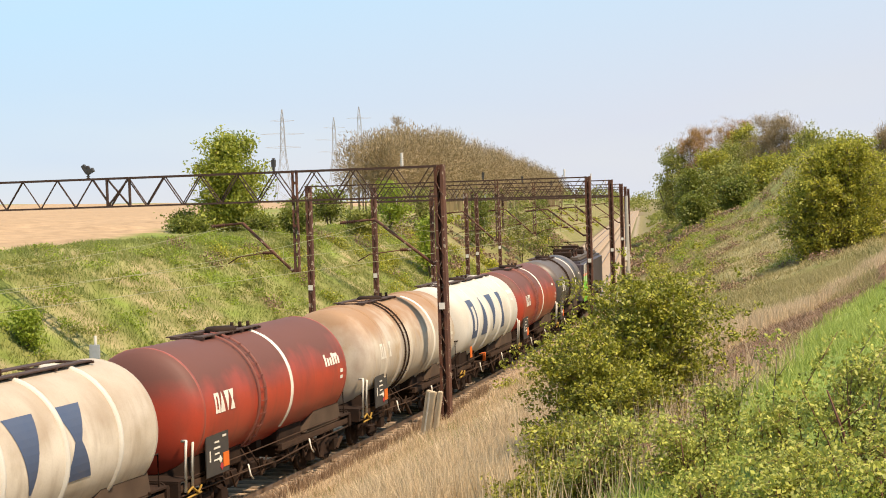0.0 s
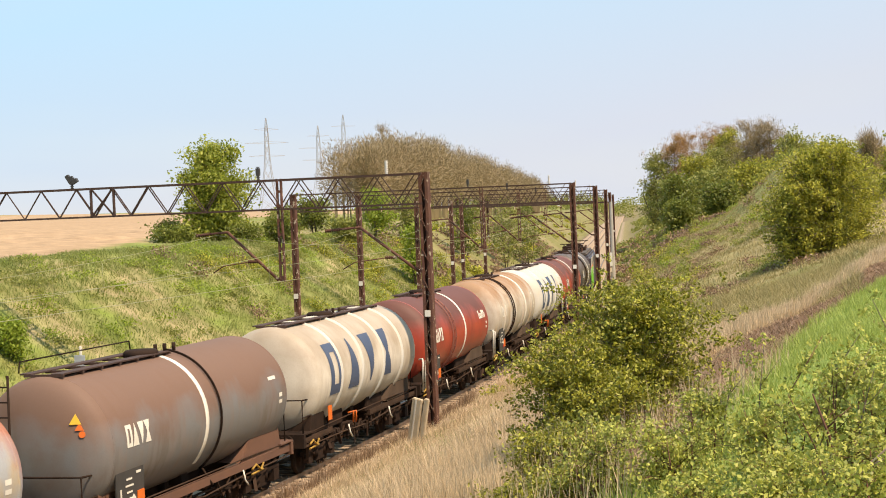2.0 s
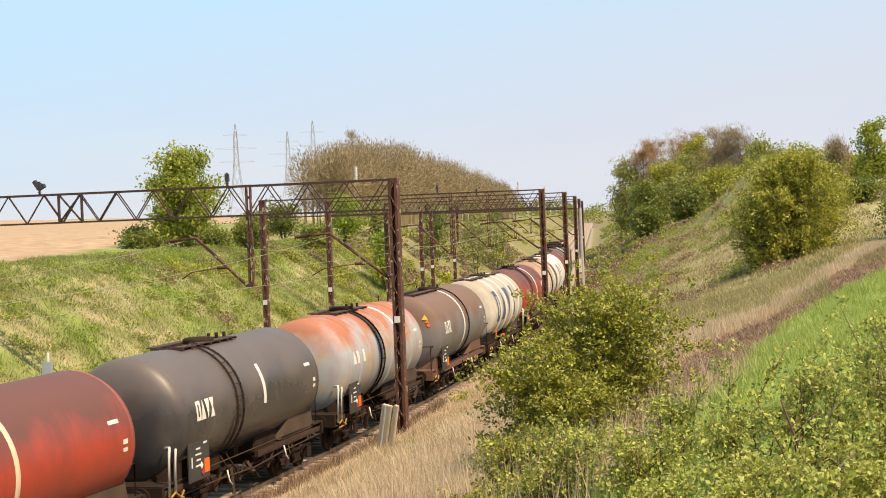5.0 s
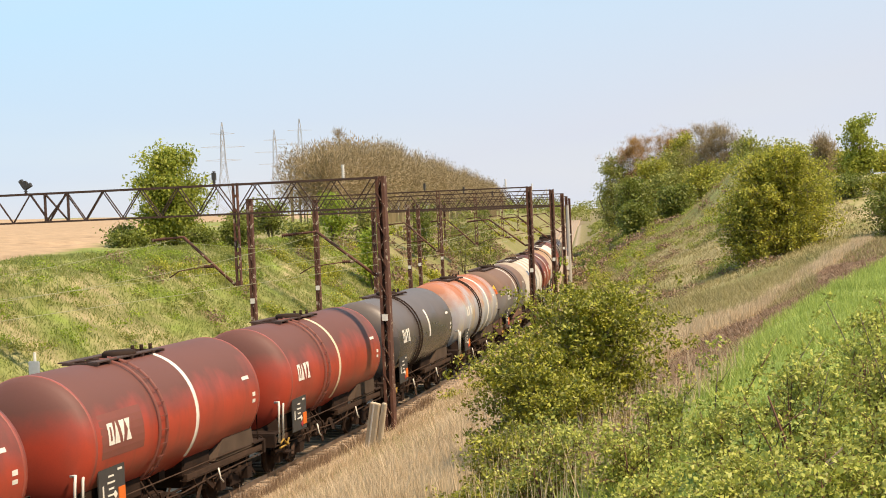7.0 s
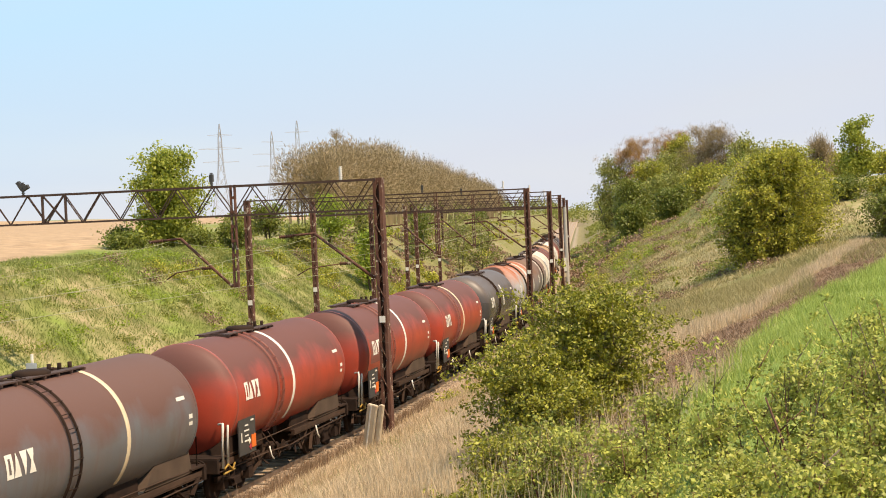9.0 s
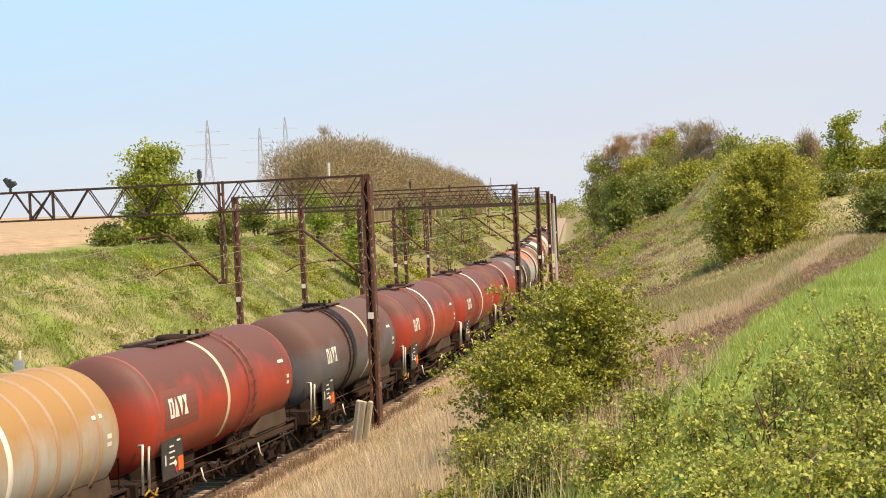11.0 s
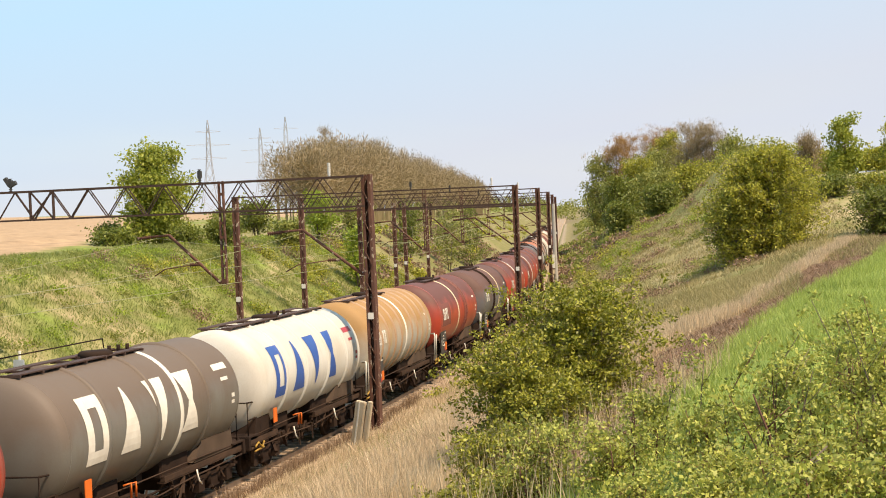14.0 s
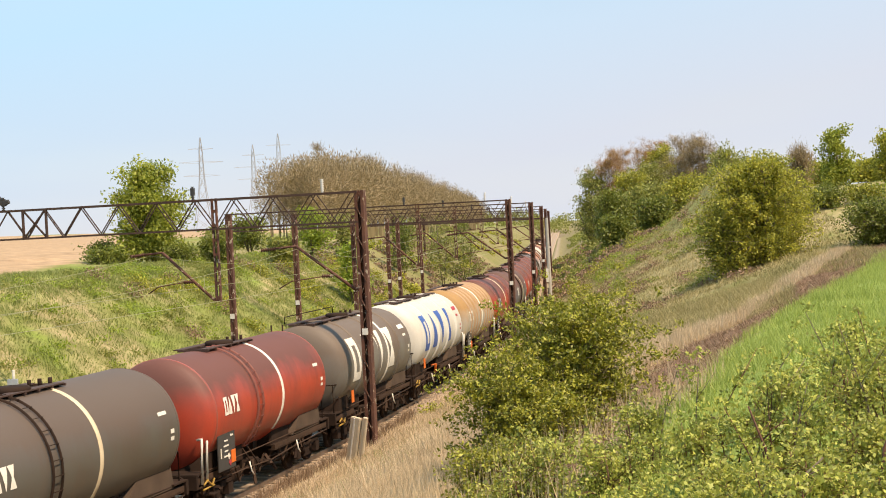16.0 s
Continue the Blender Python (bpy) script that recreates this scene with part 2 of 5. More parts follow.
def box(bm, c, size, m=None):
    r = bmesh.ops.create_cube(bm, size=1.0)
    bmesh.ops.scale(bm, vec=size, verts=r["verts"])
    bmesh.ops.translate(bm, vec=c, verts=r["verts"])
    if m is not None:
        bmesh.ops.transform(bm, matrix=m, verts=r["verts"])
    return r["verts"]


def boxes(*items):
    bm = bmesh.new()
    for c, size in items:
        box(bm, c, size)
    return bm


def bar(bm, a, b, w, d=None):
    """A square or flat bar from a to b."""
    a, b = Vector(a), Vector(b)
    q = (b - a).to_track_quat("Z", "Y").to_matrix().to_4x4()
    box(bm, (0, 0, 0), (w, d or w, (b - a).length), Matrix.Translation((a + b) / 2) @ q)


def tube(bm, pts, radii, n=6):
    """A round tube through pts with a radius at each."""
    pts = [Vector(p) for p in pts]
    rings = []
    for i, p in enumerate(pts):
        d = (pts[min(i + 1, len(pts) - 1)] - pts[max(i - 1, 0)]).normalized()
        q = d.to_track_quat("Z", "Y")
        rr = radii[i] if isinstance(radii, (list, tuple)) else radii
        rings.append([bm.verts.new(p + q @ Vector((rr * math.cos(2 * math.pi * k / n), rr * math.sin(2 * math.pi * k / n), 0))) for k in range(n)])
    for a, b in zip(rings, rings[1:]):
        for k in range(n):
            bm.faces.new((a[k], a[(k + 1) % n], b[(k + 1) % n], b[k])).smooth = True
    bm.faces.new(rings[0][::-1])
    bm.faces.new(rings[-1])


def tubes(*items, n=6):
    bm = bmesh.new()
    for pts, rr in items:
        tube(bm, pts, rr, n)
    return bm


def lathe(profile, n=48, closed=False):
    """Revolve (y, r) pairs about the y axis."""
    bm = bmesh.new()
    rings = []
    for y, r in profile:
        if r < 1e-4:
            rings.append([bm.verts.new((0, y, 0))])
        else:
            rings.append([bm.verts.new((r * math.cos(2 * math.pi * k / n), y, r * math.sin(2 * math.pi * k / n))) for k in range(n)])
    pairs = list(zip(rings, rings[1:])) + ([(rings[-1], rings[0])] if closed else [])
    for a, b in pairs:
        for k in range(n):
            k2 = (k + 1) % n
            f = (a[k % len(a)], b[k % len(b)], b[k2 % len(b)], a[k2 % len(a)])
            f = tuple(dict.fromkeys(f))
            if len(f) > 2:
                bm.faces.new(f).smooth = True
    bmesh.ops.recalc_face_normals(bm, faces=bm.faces)
    return bm


def mesh_from(name, verts, faces, mat, smooth=False):
    me = bpy.data.meshes.new(name)
    me.from_pydata(verts, [], faces)
    me.materials.append(mat)
    if smooth:
        me.polygons.foreach_set("use_smooth", [True] * len(me.polygons))
    return me


def fast_mesh(name, verts, n_corner, mat):
    """Loose triangles or quads from an array of corners."""
    me = bpy.data.meshes.new(name)
    k = len(verts) // n_corner
    me.vertices.add(len(verts))
    me.vertices.foreach_set("co", np.asarray(verts, np.float32).ravel())
    me.loops.add(len(verts))
    me.loops.foreach_set("vertex_index", np.arange(len(verts), dtype=np.int32))
    me.polygons.add(k)
    me.polygons.foreach_set("loop_start", np.arange(0, len(verts), n_corner, dtype=np.int32))
    me.update(calc_edges=True)
    me.materials.append(mat)
    return me


# ---- the line: a left-hand curve that runs out straight ----
S_MIN, S_MAX, DS, S_STRAIGHT = -330.0, 1500.0, 0.25, 58.5
_s = np.arange(S_MIN, S_MAX + DS, DS)
_sc = np.clip(_s, -120, S_STRAIGHT)
_h = 0.25878 - 0.0020062 * _sc - 1.627e-6 * _sc ** 2
_i0 = int(round(-S_MIN / DS))
_x = np.cumsum(np.sin(_h)) * DS
_y = np.cumsum(np.cos(_h)) * DS
_x, _y = _x - _x[_i0] + 0.3925, _y - _y[_i0] + 60.372


def on_line(s, o=0.0, z=0.0):
    x, y, a = np.interp(s, _s, _x), np.interp(s, _s, _y), np.interp(s, _s, _h)
    return Vector((x + o * math.cos(a), y - o * math.sin(a), z))


def line_pose(s, o=0.0, z=0.0, half=0.0):
    a, b = on_line(s - max(half, 0.5)), on_line(s + max(half, 0.5))
    d = b - a
    m = Matrix.Rotation(-math.atan2(d.x, d.y), 4, "Z")
    c = (a + b) / 2 if half else on_line(s)
    n = Vector((math.cos(math.atan2(d.x, d.y)), -math.sin(math.atan2(d.x, d.y)), 0))
    return Matrix.Translation(c + n * o + Vector((0, 0, z))) @ m


def to_line(X, Y):
    """Station and offset of points of the plan."""
    step = 8
    xs, ys, hs, ss = _x[::step], _y[::step], _h[::step], _s[::step]
    S, O = np.empty(len(X)), np.empty(len(X))
    for i in range(0, len(X), 4000):
        x, y = X[i:i + 4000, None], Y[i:i + 4000, None]
        j = np.argmin((x - xs) ** 2 + (y - ys) ** 2, axis=1)
        dx, dy = X[i:i + 4000] - xs[j], Y[i:i + 4000] - ys[j]
        S[i:i + 4000] = ss[j] + dx * np.sin(hs[j]) + dy * np.cos(hs[j])
        O[i:i + 4000] = dx * np.cos(hs[j]) - dy * np.sin(hs[j])
    return S, O


def bumps(X, Y, scale, seed=0):
    """Cheap smooth waves in place of noise, for arrays."""
    r = np.random.RandomState(seed)
    v = np.zeros_like(X)
    X, Y = (X + 0.34 * scale * np.sin(Y * 3.1 / scale + seed) + 0.2 * scale * np.sin(Y * 7.3 / scale + X * 2.2 / scale),
            Y + 0.34 * scale * np.sin(X * 2.7 / scale + 2 * seed) + 0.2 * scale * np.sin(X * 6.1 / scale - Y * 2.9 / scale))
    for k in range(9):
        a, f = r.uniform(0, 6.28), r.uniform(0.6, 2.0) / scale
        v += np.sin((X * np.cos(a) + Y * np.sin(a)) * f * 6.28 + r.uniform(0, 6.28))
    return v / 8


def ground_z(X, Y):
    X, Y = np.atleast_1d(np.asarray(X, float)), np.atleast_1d(np.asarray(Y, float))
    S, O = to_line(X, Y)
    far = np.clip((np.abs(O) - 60) / 200, 0, 1)
    right_top = np.interp(S, [-80, -10, 20, 42, 60, 110, 250, 500], [5.3, 4.9, 4.9, 7.6, 8.0, 7.2, 6.0, 4])
    right = np.interp(O, [1.25, 1.7, 2.4, 4.2, 9.0, 15.5, 17.0, 22, 45, 120, 600, 3000], [-0.45, -0.15, 0.05, 0.3, 2.7, 4.8, 5.3, 5.7, 6.6, 8.0, 6, -10]) 
    right = np.where(O > 4.2, right * right_top / 5.2, right)
    left_top = np.interp(S, [-80, 0, 30, 120, 300], [5.6, 6.3, 6.3, 6.0, 5.0])
    left = np.interp(-O, [6.4, 7.4, 8.8, 12, 16, 18.5, 24, 60, 150, 270, 420, 900, 3000], [-0.45, -0.8, -0.5, 2.2, 5.2, 5.9, 6.1, 7.3, 10.2, 13.2, 14.8, 9, -10])
    left = np.where(O < -8.8, -0.5 + (left + 0.5) * (1 + (left_top / 6.3 - 1) * np.clip((60 + O) / 40, 0, 1)), left)
    z = np.where(O > 0, right, left)
    z = np.where((O > -6.4) & (O < 1.25), -0.45, z)
    off = np.where(O > 0, O - 4, -O - 9)
    rough = np.clip(off / 4, 0, 1) * np.clip(1 - (Y - 130) / 60, 0, 1)
    z = z + 2.5 * np.exp(-((X - 30.0) / 3.8) ** 2 - ((Y - 119) / 6.0) ** 2)
    z = z + rough * (0.24 * bumps(X, Y, 11, 1) + 0.07 * bumps(X, Y, 4, 2)) + far * 1.2 * bumps(X, Y, 180, 3)
    return z


def zg(x, y):
    return float(ground_z([x], [y])[0])

# ---- ground ----
def axis(lo, hi, fine_lo, fine_hi, step, grow=1.16, more=None):
    v = list(np.arange(fine_lo, fine_hi + step / 2, step))
    d = step
    while more and v[-1] < more[0]:
        d = more[1]
        v.append(v[-1] + d)
    while v[-1] < hi:
        d *= grow
        v.append(v[-1] + d)
    d = step
    while v[0] > lo:
        d *= grow
        v.insert(0, v[0] - d)
    return np.array(v)


def terrace_edge(S):
    return np.interp(S, [-45, -34, -27, -22.8, -18.3, -9.3, 1.0, 18, 60], [14.9, 15.1, 15.3, 15.9, 16.8, 18.3, 19.9, 22.6, 30])


def ground_cover(S, O, X, Y):
    """Plain soil and turf colours of each spot of the ground."""
    n1, n2, n3 = bumps(X, Y, 11, 5), bumps(X, Y, 4, 6), bumps(X, Y, 30, 7)
    olive, green, straw = np.array([0.185, 0.185, 0.066]), np.array([0.175, 0.228, 0.05]), np.array([0.35, 0.28, 0.16])
    soil, crop, litter, lush = np.array([0.38, 0.262, 0.165]), np.array([0.14, 0.21, 0.06]), np.array([0.17, 0.098, 0.062]), np.array([0.21, 0.28, 0.07])
    calm = np.clip(1 - (Y - 105) / 45, 0.1, 1)
    n1, n2 = n1 * np.clip(calm, 0.4, 1), n2 * calm
    def blend(a, b, w):
        w = np.clip(w, 0, 1)[:, None]
        return a * (1 - w) + b * w
    c = np.tile(olive, (len(S), 1))
    c = blend(c, green, 0.5 + 1.8 * n1 + 1.5 * n2)
    c = blend(c, straw, 0.16 + 1.3 * n3 + 1.2 * n2 + 0.8 * calm * bumps(X, Y, 1.7, 9))
    right = O > 2
    edge = terrace_edge(S)
    c = np.where(right[:, None], blend(np.tile(olive * 1.1, (len(S), 1)), straw * 1.1, 0.6 + n1 + n2), c)
    dry = right & ((S < -14 + 4 * n1) | (S < -4 + 6 * n1) & ((O > edge - 2.7) | (O < 6 + 2 * n1)) | ((O < 5.5) & (S < 60))) & (O < edge - 1.7)
    c = np.where(dry[:, None], blend(np.tile(straw * 0.75, (len(S), 1)), olive, 0.1 + 0.9 * n1), c)
    c = np.where((right & (S < 22) & (O >= edge - 1.7 - 0.4 * n2) & (O < edge + 0.2 * n2))[:, None], litter, c)
    c = np.where((right & (S < 40) & (O >= edge))[:, None], blend(np.tile(lush, (len(S), 1)), olive, 0.1 + 0.5 * n1), c)
    c = blend(c, np.tile(np.array([0.19, 0.155, 0.075]), (len(S), 1)), 0.6 * np.clip((S - 45) / 40, 0, 1) * (np.abs(O + 3) < 30))
    w = np.clip((-O - 20.3 - 1.0 * n1 - 1.0 * n2 - np.clip(S - 8, 0, 200) * 0.26) / 1.2, 0, 1)
    c = blend(c, np.tile(soil, (len(S), 1)) * (1 + 0.1 * n3[:, None]), w)
    c = blend(c, np.tile(crop, (len(S), 1)), np.clip((-O - 215) / 6, 0, 1))
    c = np.where((O > 130)[:, None], crop, c)
    c = np.where((right & (S > -40) & (O < 2.5 + 0.5 * n2))[:, None], np.array([0.36, 0.28, 0.205]), c)
    c = np.where(((O > -7.2) & (O < 1.1))[:, None], np.array([0.20, 0.15, 0.10]), c)
    c = blend(c, np.tile(green, (len(S), 1)), 0.8 * np.exp(-(((X - 28) / 5.0) ** 2 + ((Y - 117) / 8.0) ** 2)))
    sand = np.exp(-(((X - 25.8) / 1.3) ** 2 + ((Y - 112) / 2.0) ** 2)) * 0.6 + 0.25 * np.exp(-(((X - 28.2) / 2.6) ** 2 + ((Y - 116) / 4.5) ** 2))
    c = blend(c, np.tile(np.array([0.50, 0.42, 0.26]), (len(S), 1)), sand)
    return c


def build_ground():
    xs = axis(-3200, 3200, -34, 42, 0.75, more=(90, 1.5))
    ys = axis(-1500, 4500, 6, 135, 0.9, 1.12, more=(450, 3.0))
    X, Y = np.meshgrid(xs, ys)
    X, Y = X.ravel(), Y.ravel()
    S, O = to_line(X, Y)
    Z = ground_z(X, Y)
    inside = (O > -20) & (O < 15.5)
    Z = Z - np.where(inside, np.clip((S - 100) / 8, 0, 1) * 4.0, 0)
    nx, ny = len(xs), len(ys)
    j, i = np.meshgrid(np.arange(ny - 1), np.arange(nx - 1), indexing="ij")
    a = (j * nx + i).ravel()
    me = mesh_from("ground", np.stack([X, Y, Z], 1).tolist(), np.stack([a, a + 1, a + nx + 1, a + nx], 1).tolist(), GROUND, True)
    col = me.color_attributes.new("cover", "FLOAT_COLOR", "POINT")
    rgba = np.ones((len(X), 4), np.float32)
    rgba[:, :3] = ground_cover(S, O, X, Y)
    col.data.foreach_set("color", rgba.ravel())
    ob = new("ground", me)
    tagged(ob, "grassy railway cutting with dry banks and a ploughed field", "ground", kind="structure")


def ground_material():
    m = material("soil_and_turf", (0.2, 0.2, 0.1), rough=0.95, scale=0.8, fine=7, bump=0.8, coords="Object")
    N, L = m.node_tree.nodes, m.node_tree.links
    b = N["Principled BSDF"]
    b.inputs["Specular IOR Level"].default_value = 0.1
    at = N.new("ShaderNodeAttribute")
    at.attribute_name = "cover"
    fac = b.inputs["Base Color"].links[0].from_node.inputs[0].links[0].from_socket
    val = N.new("ShaderNodeMapRange")
    val.inputs[3].default_value, val.inputs[4].default_value = 0.62, 1.35
    L.new(fac, val.inputs[0])
    mul = N.new("ShaderNodeVectorMath")
    mul.operation = "SCALE"
    L.new(at.outputs["Color"], mul.inputs[0])
    L.new(val.outputs[0], mul.inputs["Scale"])
    L.new(mul.outputs[0], b.inputs["Base Color"])
    return m


GROUND = ground_material()
build_ground()


def build_far_slopes():
    """The far stretch of the cutting's two sides, laid along the line."""
    for name, offs in (("cutting_slope_east", [1.3, 1.7, 2.4, 3.3, 4.2, 5.5, 7, 9, 11, 13, 15.5, 17, 19]), ("cutting_slope_west", [-22, -20, -18.5, -16, -14, -12, -10.5, -8.8, -7.4, -6.4, -5.0, -2.35, 0.0, 1.3])):
        ss = np.arange(86, 560, 2.0)
        S, O = [v.ravel() for v in np.meshgrid(ss, np.array(offs), indexing="ij")]
        x, y, a = np.interp(S, _s, _x), np.interp(S, _s, _y), np.interp(S, _s, _h)
        X, Y = x + O * np.cos(a), y - O * np.sin(a)
        Z = ground_z(X, Y) + 0.06
        k = len(offs)
        faces = [(i * k + j, i * k + j + 1, (i + 1) * k + j + 1, (i + 1) * k + j) for i in range(len(ss) - 1) for j in range(k - 1)]
        me = mesh_from(name, np.stack([X, Y, Z], 1).tolist(), faces, GROUND, True)
        col = me.color_attributes.new("cover", "FLOAT_COLOR", "POINT")
        rgba = np.ones((len(X), 4), np.float32)
        rgba[:, :3] = ground_cover(S, O, X, Y)
        col.data.foreach_set("color", rgba.ravel())
        tagged(new(name, me), "grassy side of the railway cutting far along the line", "ground", kind="structure")


build_far_slopes()


def sweep(name, section, s0, s1, step, mat, o=0.0, parent=None, closed=True):
    """A section of (offset, height) swept along the line."""
    ss = np.arange(s0, s1 + step / 2, step)
    verts, faces, k = [], [], len(section)
    for s in ss:
        for a, z in section:
            verts.append(on_line(s, o + a, z))
    for i in range(len(ss) - 1):
        for j in range(k if closed else k - 1):
            j2 = (j + 1) % k
            faces.append((i * k + j, i * k + j2, (i + 1) * k + j2, (i + 1) * k + j))
    me = mesh_from(name, [tuple(v) for v in verts], faces, mat)
    return part(name, me, mat, parent)


SLEEPER = material("stained_sleeper", (0.21, 0.16, 0.11), (0.14, 0.10, 0.072), rough=0.9, scale=4)


def build_track():
    for o, lab in ((0.0, "ballasted railway track with rusty rails under the train"), (-4.1, "ballasted empty second railway track")):
        root = new("railway_track")
        tagged(root, lab, "railway track", "railway tracks", kind="structure")
        sweep("ballast_bed", [(-2.2, -0.5), (-1.7, -0.145), (1.5, -0.145), (1.85, -0.5)], -70, 900, 2.0, BALLAST, o, root)
        rail = [(-0.075, -0.18), (-0.02, -0.15), (-0.035, 0.0), (0.035, 0.0), (0.02, -0.15), (0.075, -0.18)]
        for side in (-0.755, 0.755):
            sweep("rail", rail, -70, 900, 2.0, STEEL, o + side, root)
        me = None
        for k in range(150):
            s = -40 + 0.6 * k
            if me is None:
                bm = boxes(((0, 0, -0.17), (2.5, 0.26, 0.1)))
                me = part("sleeper", bm, SLEEPER, root).data
                bpy.data.objects.remove(scene.objects["sleeper"])
            ob = part("sleeper", me, None, root)
            ob.matrix_basis = line_pose(s, o)


build_track()


# ---- overhead line ----
GIRDER_TOP, GIRDER_DEPTH, GIRDER_W = 8.70, 1.02, 0.75


def lattice_mast(name, root, x, y, z0, z1, w=0.27, d=0.36):
    """Two channels with flat lacing, as one part with its lacing as sub-parts."""
    post = None
    for sx in (-1, 1):
        bm = bmesh.new()
        xo, xi = x + sx * (w / 2 + 0.025), x + sx * (w / 2 - 0.075)
        xm, ya, yb = x + sx * (w / 2 - 0.02), d / 2, d / 2 - 0.03
        ring = [(xi, -ya), (xo, -ya), (xo, ya), (xi, ya), (xi, yb), (xm, yb), (xm, -yb), (xi, -yb)]
        lo, hi = [[bm.verts.new((u, y + v, zz)) for u, v in ring] for zz in (z0, z1)]
        for k in range(8):
            bm.faces.new((lo[k], lo[(k + 1) % 8], hi[(k + 1) % 8], hi[k]))
        bm.faces.new(hi)
        bmesh.ops.recalc_face_normals(bm, faces=bm.faces)
        ob = part(name, bm, RUSTY, root)
        post = post or ob
    part("web_plate", boxes(((x, y + 0.02, (z0 + z1) / 2), (w, 0.02, z1 - z0 - 0.1))), RUSTY, post)
    n = int((z1 - z0) / 0.5)
    dz = (z1 - z0) / n
    flat = []
    for sgn in (-1, 1):
        bm = bmesh.new()
        bar(bm, (-sgn * w / 2, 0, -dz / 2), (sgn * w / 2, 0, dz / 2), 0.12, 0.014)
        me = bpy.data.meshes.new("lacing")
        bm.to_mesh(me)
        bm.free()
        flat.append(me)
    for k in range(n):
        for sy in (-1, 1):
            ob = part("lacing", flat[k % 2], RUSTY, post)
            ob.matrix_basis = pose(x, y + sy * (d / 2 - 0.04), z0 + (k + 0.5) * dz)
    part("foot", boxes(((x, y, z0 + 0.1), (0.8, 0.8, 0.5))), CONCRETE, post, "square concrete mast foot")
    part("marker_plate", boxes(((x, y - d / 2 - 0.03, 3.95), (0.2, 0.02, 0.22))), WHITE, post, "small white number plate")
    return post


def insulator(bm, a, b):
    a, b = Vector(a), Vector(b)
    pts, rr = [], []
    for k in range(13):
        pts.append(a.lerp(b, k / 12))
        rr.append(0.03 if k % 2 else 0.075)
    tube(bm, pts, rr, 8)


def cantilever(root, x, y, foot_z, reach):
    """A slanting strut with a level top tube, a steady arm and insulators, to the left of x."""
    tip = (x - reach * 0.72, y, 6.95)
    arm = part("cantilever_strut", tubes(([(x, y, foot_z), tip], 0.055), ([tip, (x - reach, y, 6.9)], 0.045), ([(x, y, foot_z + 0.05), (x + 0.25, y, foot_z)], 0.06)), RUSTY, root)
    for a, b in (((x - reach * 0.98, y, 6.9), (x - reach * 0.98 - 0.5, y, 6.86)), ((x - reach * 0.28, y, 5.88), (x - reach * 0.28 - 0.38, y, 5.88))):
        bm = bmesh.new()
        insulator(bm, a, b)
        part("insulator", bm, RUSTY, arm, "brown ribbed porcelain insulator")
    part("steady_arm", tubes(([(x - reach * 0.28 - 0.3, y, 5.88), (x - reach * 0.8, y, 5.75), (x - reach * 0.95, y, 5.52)], 0.022)), RUSTY, arm)
    return arm


